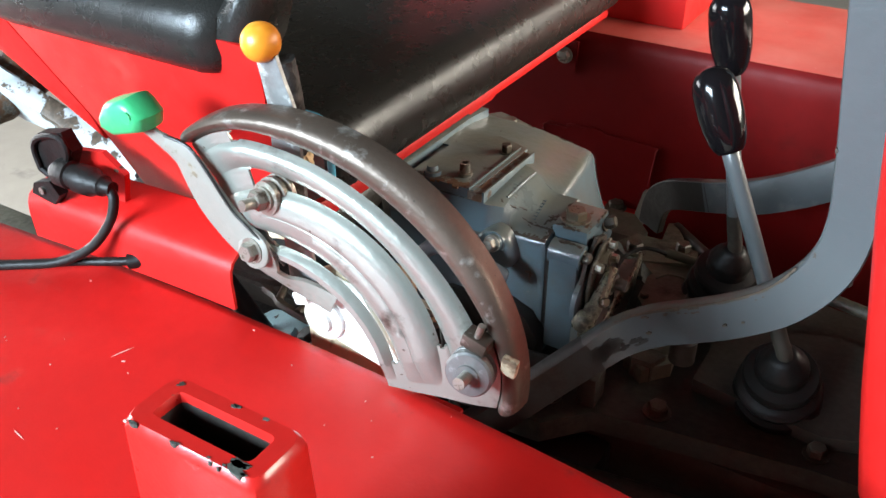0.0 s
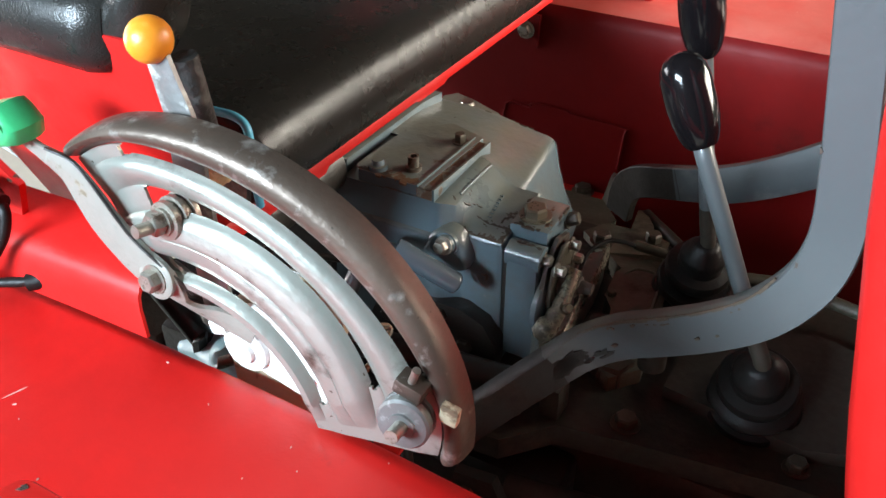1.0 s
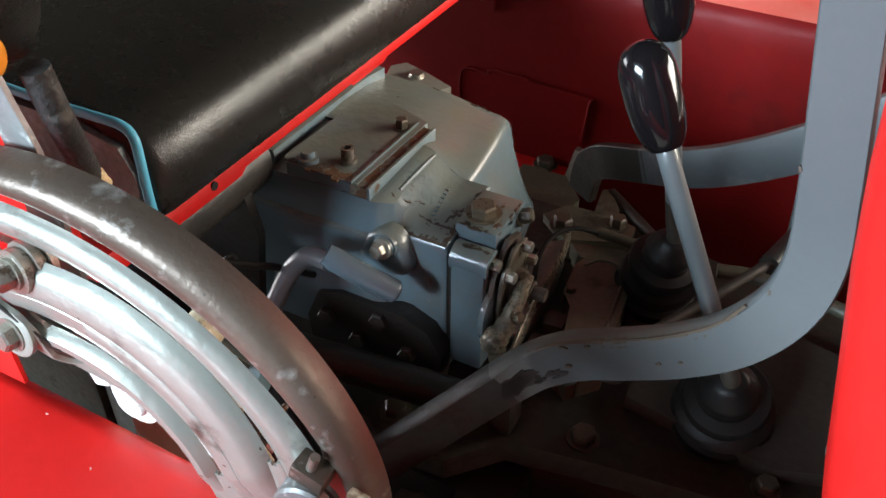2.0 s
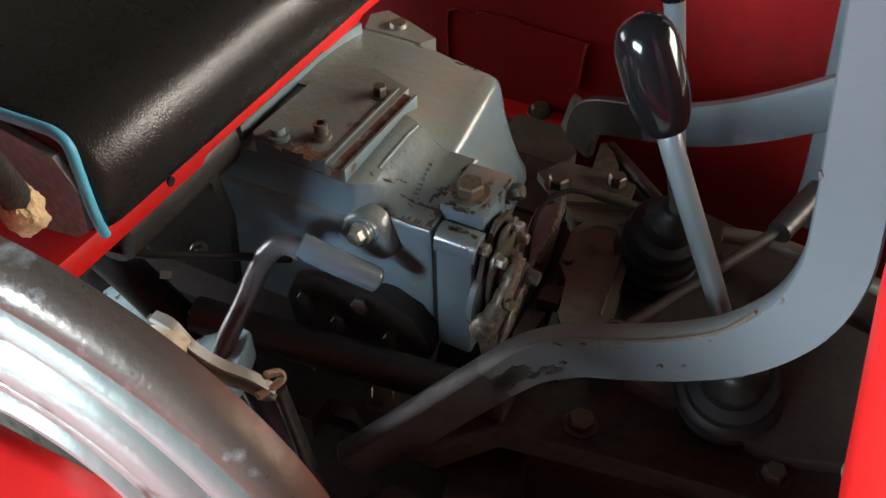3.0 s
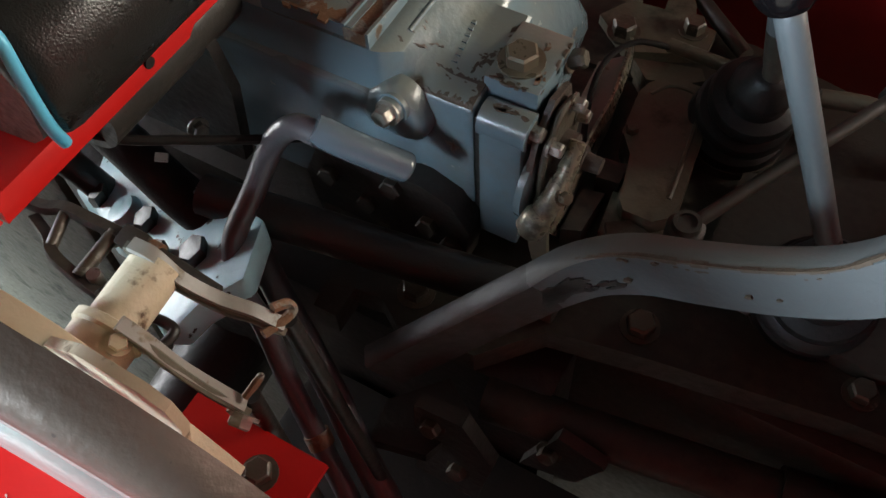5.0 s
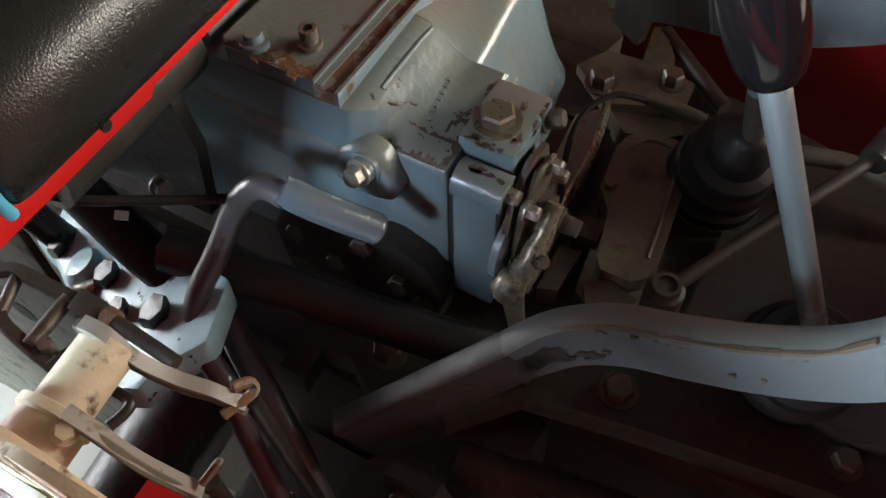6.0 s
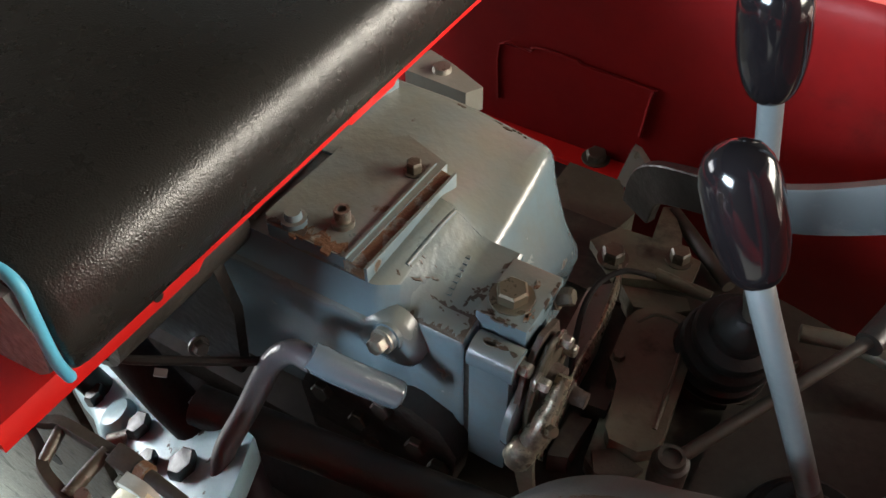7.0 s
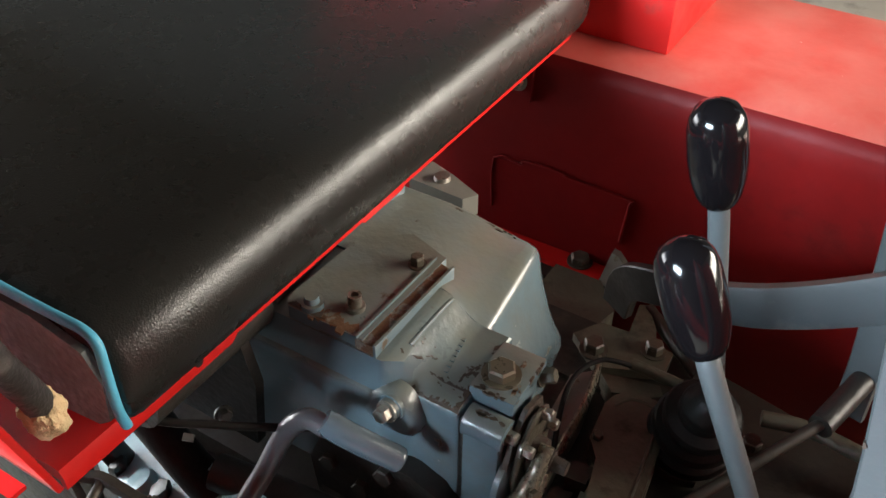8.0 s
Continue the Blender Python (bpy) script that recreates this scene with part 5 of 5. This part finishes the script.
part("pad_boss", tilted(lathe((-0.612, 0.634, 0.955), (-0.612, 0.634, 0.976), [(0, 0.019), (0.7, 0.017), (1, 0.013)], 20)), BLUE, axle)
part("pad_tip", lathe((-0.500, 0.662, 0.978), (-0.540, 0.650, 1.000), [(0, 0.010), (0.8, 0.012), (1, 0.008)], 16), BLUE, axle)
for x, y, r in ((-0.6645, 0.6492, 0.0100), (-0.576, 0.6309, 0.0112), (-0.5364, 0.6055, 0.0090), (-0.4966, 0.6099, 0.0125)):
    part("bolt", tilted(hexhead((x, y, 0.962), (0.15, -0.1, 1), r, 0.016, None, False)), DARK, axle)
part("bolt_thread", tilted(rod((-0.585, 0.622, 0.962), (-0.600, 0.610, 0.968), 0.0075)), BOLT, axle)
part("rear_plate", box(-1.48, -0.755, 0.660, 0.73, 0.06, 0.88), DUSTY_IRON, axle, "dusty drilled plate of the rear linkage", bevel=0.006)
part("plate_hole", lathe((-0.879, 0.6592, 0.612), (-0.879, 0.700, 0.612), [(0, 0.019), (1, 0.018)], 20), CABLE, axle, "dark hole in the plate")
part("fender_stay", box(-0.80, -0.74, 1.05, 1.20, 0.78, 0.90), DARK, axle, bevel=0.004)
part("fender_foot", box(-0.56, -0.37, 1.15, 1.199, 0.80, 0.9075), DARK, axle, bevel=0.004)


def wheel(y0, y1):
    ob = thing("rear_wheel", "", "")
    n = [(0, 0.30), (0.0, 0.42), (0.06, 0.48), (0.2, 0.52), (0.8, 0.52), (0.94, 0.48), (1.0, 0.42), (1.0, 0.30)]
    ob.parent = axle
    part("tyre", lathe((-0.60, y0, 0.521), (-0.60, y1, 0.521), n, 40), RUBBER, ob)
    part("rim", lathe((-0.60, y0 + 0.05, 0.521), (-0.60, y1 - 0.05, 0.521), [(0, 0.31), (0.3, 0.29), (0.7, 0.29), (1, 0.31)], 40), GREY_CLEAN, ob)
    part("hub", rod((-0.60, y0 + 0.10, 0.60), (-0.60, y1 + 0.02, 0.60), 0.16, seg=28), GREY_CLEAN, ob)
    return ob


wheel(0.03, 0.36)
wheel(1.27, 1.49)

rocker = thing("rear_rocker_linkage", "brown grimy rocker levers and rods under the seat", "linkage")
part("rocker_bar", strap([(-0.600, 0.552, 1.098), (-0.545, 0.553, 1.100), (-0.528, 0.559, 1.101), (-0.505, 0.560, 1.101), (-0.470, 0.561, 1.100)], [(0.1, 0.3, 1)] * 5, [0.0085] * 5, 0.006, 6), GREASY, rocker)
part("knuckle", obox(pose(-0.470, 0.561, 1.100, 10, 5, 0), 0.020, 0.015, 0.012), GREASY, rocker, bevel=0.002)
part("rocker_rod", rod((-0.464, 0.562, 1.100), (-0.402, 0.557, 1.098), 0.0048), GREASY, rocker)
part("rod_collar", rod((-0.458, 0.5615, 1.100), (-0.450, 0.561, 1.100), 0.0068), RUST, rocker)
part("loop_bar", strap([(-0.545, 0.546, 1.095), (-0.524, 0.538, 1.098), (-0.510, 0.529, 1.100), (-0.488, 0.524, 1.100), (-0.462, 0.5205, 1.100)], [(0.1, 0.3, 1)] * 5, [0.0075] * 5, 0.006, 6), GREASY, rocker)
part("loop_end", rod((-0.463, 0.518, 1.100), (-0.459, 0.534, 1.100), 0.0045), GREASY, rocker)
part("loop_cross", rod((-0.484, 0.524, 1.100), (-0.486, 0.560, 1.100), 0.0050), DARK_BOLT, rocker)
part("loop_cross", rod((-0.516, 0.533, 1.099), (-0.526, 0.560, 1.100), 0.0042), DARK_BOLT, rocker)
part("pin", rod((-0.472, 0.528, 1.094), (-0.472, 0.528, 1.108), 0.0045), BOLT, rocker)
part("black_hose", tube([(-0.85, 0.72, 1.02), (-0.72, 0.685, 1.03), (-0.62, 0.665, 1.018), (-0.55, 0.652, 0.995), (-0.49, 0.645, 0.968), (-0.46, 0.632, 0.93)], 0.019, 16, 6), RUBBER, rocker, "thick black rubber hose")
part("thin_wire", tube([(-0.60, 0.58, 1.16), (-0.52, 0.60, 1.135), (-0.48, 0.632, 1.118), (-0.45, 0.665, 1.10), (-0.44, 0.70, 1.07)], 0.0035, 8, 6), RUBBER, rocker)
part("tag", obox(pose(-0.514, 0.632, 1.080, 20, 10, 30), 0.009, 0.006, 0.003), PALE, rocker)
part("bent_rod", tube([(-0.450, 0.528, 1.080), (-0.431, 0.530, 1.080), (-0.420, 0.529, 1.080), (-0.4185, 0.522, 1.080), (-0.421, 0.511, 1.080)], 0.0036, 10, 4), DARK, rocker)

bracket = thing("seat_bracket", "dark painted steel seat support under the pan", "bracket")
part("support_tube", rod((-0.53, 0.60, 1.155), (-0.53, 0.73, 1.155), 0.034, seg=24), DARK, bracket)
part("support_web", plate([(-0.60, 1.02), (-0.50, 1.02), (-0.49, 1.10), (-0.51, 1.194), (-0.60, 1.194)], "y", 0.690, 0.700), DARK, bracket, bevel=0.003)
part("cross_bar", box(-0.56, -0.515, 0.56, 1.10, 1.165, 1.194), PIPE, bracket, bevel=0.004)
bolt((-0.50, 0.66, 1.09), (1, -0.4, 0.2), 0.006, 0.006, bracket, DARK)

# ---- shift linkage beyond the lift housing ----
shift = thing("shift_linkage", "greasy shift bracket with bolts, rods and cable", "linkage")
part("notched_bracket", plate([(-0.340, 1.015), (-0.322, 1.046), (-0.289, 1.049), (-0.296, 1.096), (-0.287, 1.101), (-0.265, 1.068), (-0.257, 1.046), (-0.236, 1.043), (-0.234, 1.010), (-0.300, 0.982)], "z", 0.958, 0.969), DUSTY_IRON, shift, "dusty notched steel bracket", bevel=0.003)
part("stay_rod", rod((-0.286, 1.100, 0.964), (-0.203, 1.033, 0.962), 0.0075), GREASY, shift)
bolt((-0.311, 1.003, 0.969), (0, 0, 1), 0.0115, 0.012, shift, DARK_BOLT)
bolt((-0.255, 1.034, 0.969), (0, 0, 1), 0.0100, 0.012, shift, DARK_BOLT)
part("cable_sheath", rod((-0.263, 0.984, 0.992), (-0.210, 0.984, 0.990), 0.0062), DUSTY_IRON, shift, "worn cable sleeve")
part("cable", tube([(-0.260, 0.981, 0.992), (-0.275, 0.972, 0.999), (-0.288, 0.964, 1.001), (-0.299, 0.945, 1.001), (-0.3015, 0.920, 1.001), (-0.297, 0.892, 1.000), (-0.288, 0.862, 0.998), (-0.280, 0.840, 0.992)], 0.0027, 10, 6), CABLE, shift, "thin black cable")
part("angle_plate", plate([(-0.36, 0.965), (-0.24, 0.965), (-0.225, 0.99), (-0.30, 1.01), (-0.36, 1.00)], "z", 0.935, 0.9575), GREASY, shift, bevel=0.005)
part("long_rod", tube([(-0.172, 0.805, 1.012), (-0.155, 0.835, 1.016), (-0.11, 0.915, 1.025), (-0.078, 0.972, 1.032)], 0.0055, 12, 4), GREASY, shift, "grimy round shift rod")
part("rod_eye", lathe((-0.178, 0.795, 0.985), (-0.178, 0.795, 1.020), [(0, 0.0145), (0.8, 0.0145), (0.86, 0.0115), (1.0, 0.0105), (1.0, 0.0075), (0.94, 0.0070)], 18), GREASY, shift)
part("second_rod", tube([(-0.13, 0.99, 0.985), (-0.08, 1.00, 0.985), (0.02, 0.99, 0.98), (0.14, 0.97, 0.98)], 0.008, 12, 4), DUSTY_IRON, shift)
part("far_casting", plate([(-0.42, 1.06), (-0.335, 1.055), (-0.325, 1.10), (-0.36, 1.14), (-0.42, 1.14)], "z", 0.88, 0.942), DUSTY_IRON, shift, bevel=0.010)
part("foot_shim", plate([(-0.372, 0.915), (-0.360, 0.968), (-0.352, 0.966), (-0.338, 0.950), (-0.355, 0.910)], "y", 1.166, 1.176), PALE, shift, "pale chipped shim", bevel=0.003)
part("rear_bracket", plate([(-0.560, 1.040), (-0.547, 1.056), (-0.515, 1.046), (-0.472, 1.028), (-0.482, 1.012), (-0.552, 1.015)], "z", 1.070, 1.096), PALE, shift, "pale chipped bracket", bevel=0.005)
part("bracket_eye", lathe((-0.520, 1.032, 1.095), (-0.520, 1.032, 1.101), [(0, 0.010), (1, 0.0085), (1, 0.004)], 18), BOLT, shift)

# ---- shafts beside the transmission ----
pedal = thing("pedal_shaft", "dark oily pedal shaft with levers beside the transmission", "shaft")
part("shaft", rod((-0.27, 0.655, 0.885), (0.20, 0.725, 0.885), 0.019, seg=20), GREASY, pedal)
part("sleeve", rod((-0.04, 0.689, 0.885), (0.10, 0.710, 0.885), 0.024, seg=20), DARK, pedal)
part("lever_plate", plate([(-0.31, 0.80), (-0.25, 0.80), (-0.235, 0.90), (-0.26, 0.955), (-0.30, 0.95)], "y", 0.600, 0.612), DARK, pedal, bevel=0.003)
part("lever_plate", plate([(-0.23, 0.82), (-0.18, 0.84), (-0.16, 0.90), (-0.20, 0.915)], "y", 0.640, 0.65), DARK, pedal, bevel=0.003)
for x, y, z in ((-0.285, 0.600, 0.93), (-0.265, 0.600, 0.86), (-0.205, 0.640, 0.88)):
    bolt((x, y, z), (0, -1, 0.3), 0.008, 0.008, pedal, DARK_BOLT)
# dark block added to fill the unlit gap and hide the floor
part("dark_filler", box(-0.46, 0.5, 0.40, 0.66, 0.60, 0.76), DARK, pedal, bevel=0.01)

# ---- trailer socket and cable on the fender ----
plug = thing("trailer_socket", "black rubber trailer plug on a dusty red bracket", "socket")
part("cap", plate([(-0.690, 1.240), (-0.694, 1.266), (-0.682, 1.280), (-0.650, 1.288), (-0.640, 1.272), (-0.655, 1.246), (-0.668, 1.236)], "y", 0.432, 0.444), RUBBER, plug, bevel=0.004)
part("cap_rim", tube([(-0.688, 0.430, 1.244), (-0.691, 0.430, 1.264), (-0.680, 0.430, 1.277), (-0.652, 0.430, 1.284), (-0.644, 0.430, 1.271), (-0.657, 0.430, 1.248), (-0.670, 0.430, 1.239), (-0.688, 0.430, 1.244)], 0.0030, 8, 3), RUBBER, plug)
part("ear_screw", rod((-0.684, 0.425, 1.226), (-0.684, 0.4215, 1.226), 0.0035), BOLT, plug)
part("bracket_ear", plate([(-0.702, 1.218), (-0.696, 1.230), (-0.672, 1.238), (-0.662, 1.226), (-0.672, 1.214)], "y", 0.424, 0.434), RUBBER, plug, bevel=0.003)
part("body", lathe((-0.664, 0.428, 1.250), (-0.590, 0.428, 1.252), [(0, 0.008), (0.1, 0.0125), (0.3, 0.013), (0.32, 0.011), (0.42, 0.011), (0.44, 0.0135), (0.66, 0.013), (0.7, 0.0105), (0.85, 0.0095), (0.88, 0.007), (1, 0.006)], 22), RUBBER, plug)
part("stand", plate([(-0.67, 1.212), (-0.61, 1.212), (-0.60, 1.252), (-0.625, 1.268), (-0.66, 1.262)], "y", 0.450, 0.456), RED_CHIPPED, plug, bevel=0.001)
wire = thing("trailer_cable", "black rubber cable lying on the fender", "cable")
part("lead", tube([(-0.596, 0.428, 1.252), (-0.588, 0.425, 1.243), (-0.592, 0.418, 1.222), (-0.612, 0.408, 1.196), (-0.640, 0.394, 1.180), (-0.672, 0.376, 1.176), (-0.72, 0.352, 1.172), (-0.80, 0.325, 1.168)], 0.0045, 10, 6), RUBBER, wire)
part("lead", tube([(-0.572, 0.436, 1.184), (-0.592, 0.424, 1.180), (-0.635, 0.405, 1.1755), (-0.68, 0.376, 1.174), (-0.74, 0.345, 1.171), (-0.82, 0.31, 1.166)], 0.0042, 10, 6), RUBBER, wire)
part("grommet", rod((-0.570, 0.436, 1.185), (-0.585, 0.424, 1.182), 0.0072), RUBBER, wire)

lift_arm = thing("lift_link_arm", "chipped pale grey rusty lift arm behind the seat", "linkage")
part("arm", strap([(-1.10, 0.60, 1.235), (-1.01, 0.61, 1.19), (-0.95, 0.618, 1.170), (-0.88, 0.622, 1.150), (-0.80, 0.628, 1.12)], [(0.2, 1, 0.5)] * 5, [0.07, 0.085, 0.06, 0.035, 0.03], 0.024), WHITE_CHIPPED, lift_arm)
part("arm_boss", lathe((-1.02, 0.575, 1.17), (-1.01, 0.65, 1.20), [(0, 0.026), (0.3, 0.034), (1, 0.034)], 20), RUST, lift_arm)
part("arm_stay", rod((-0.80, 0.628, 1.12), (-0.66, 0.66, 0.90), 0.014), DARK, lift_arm)
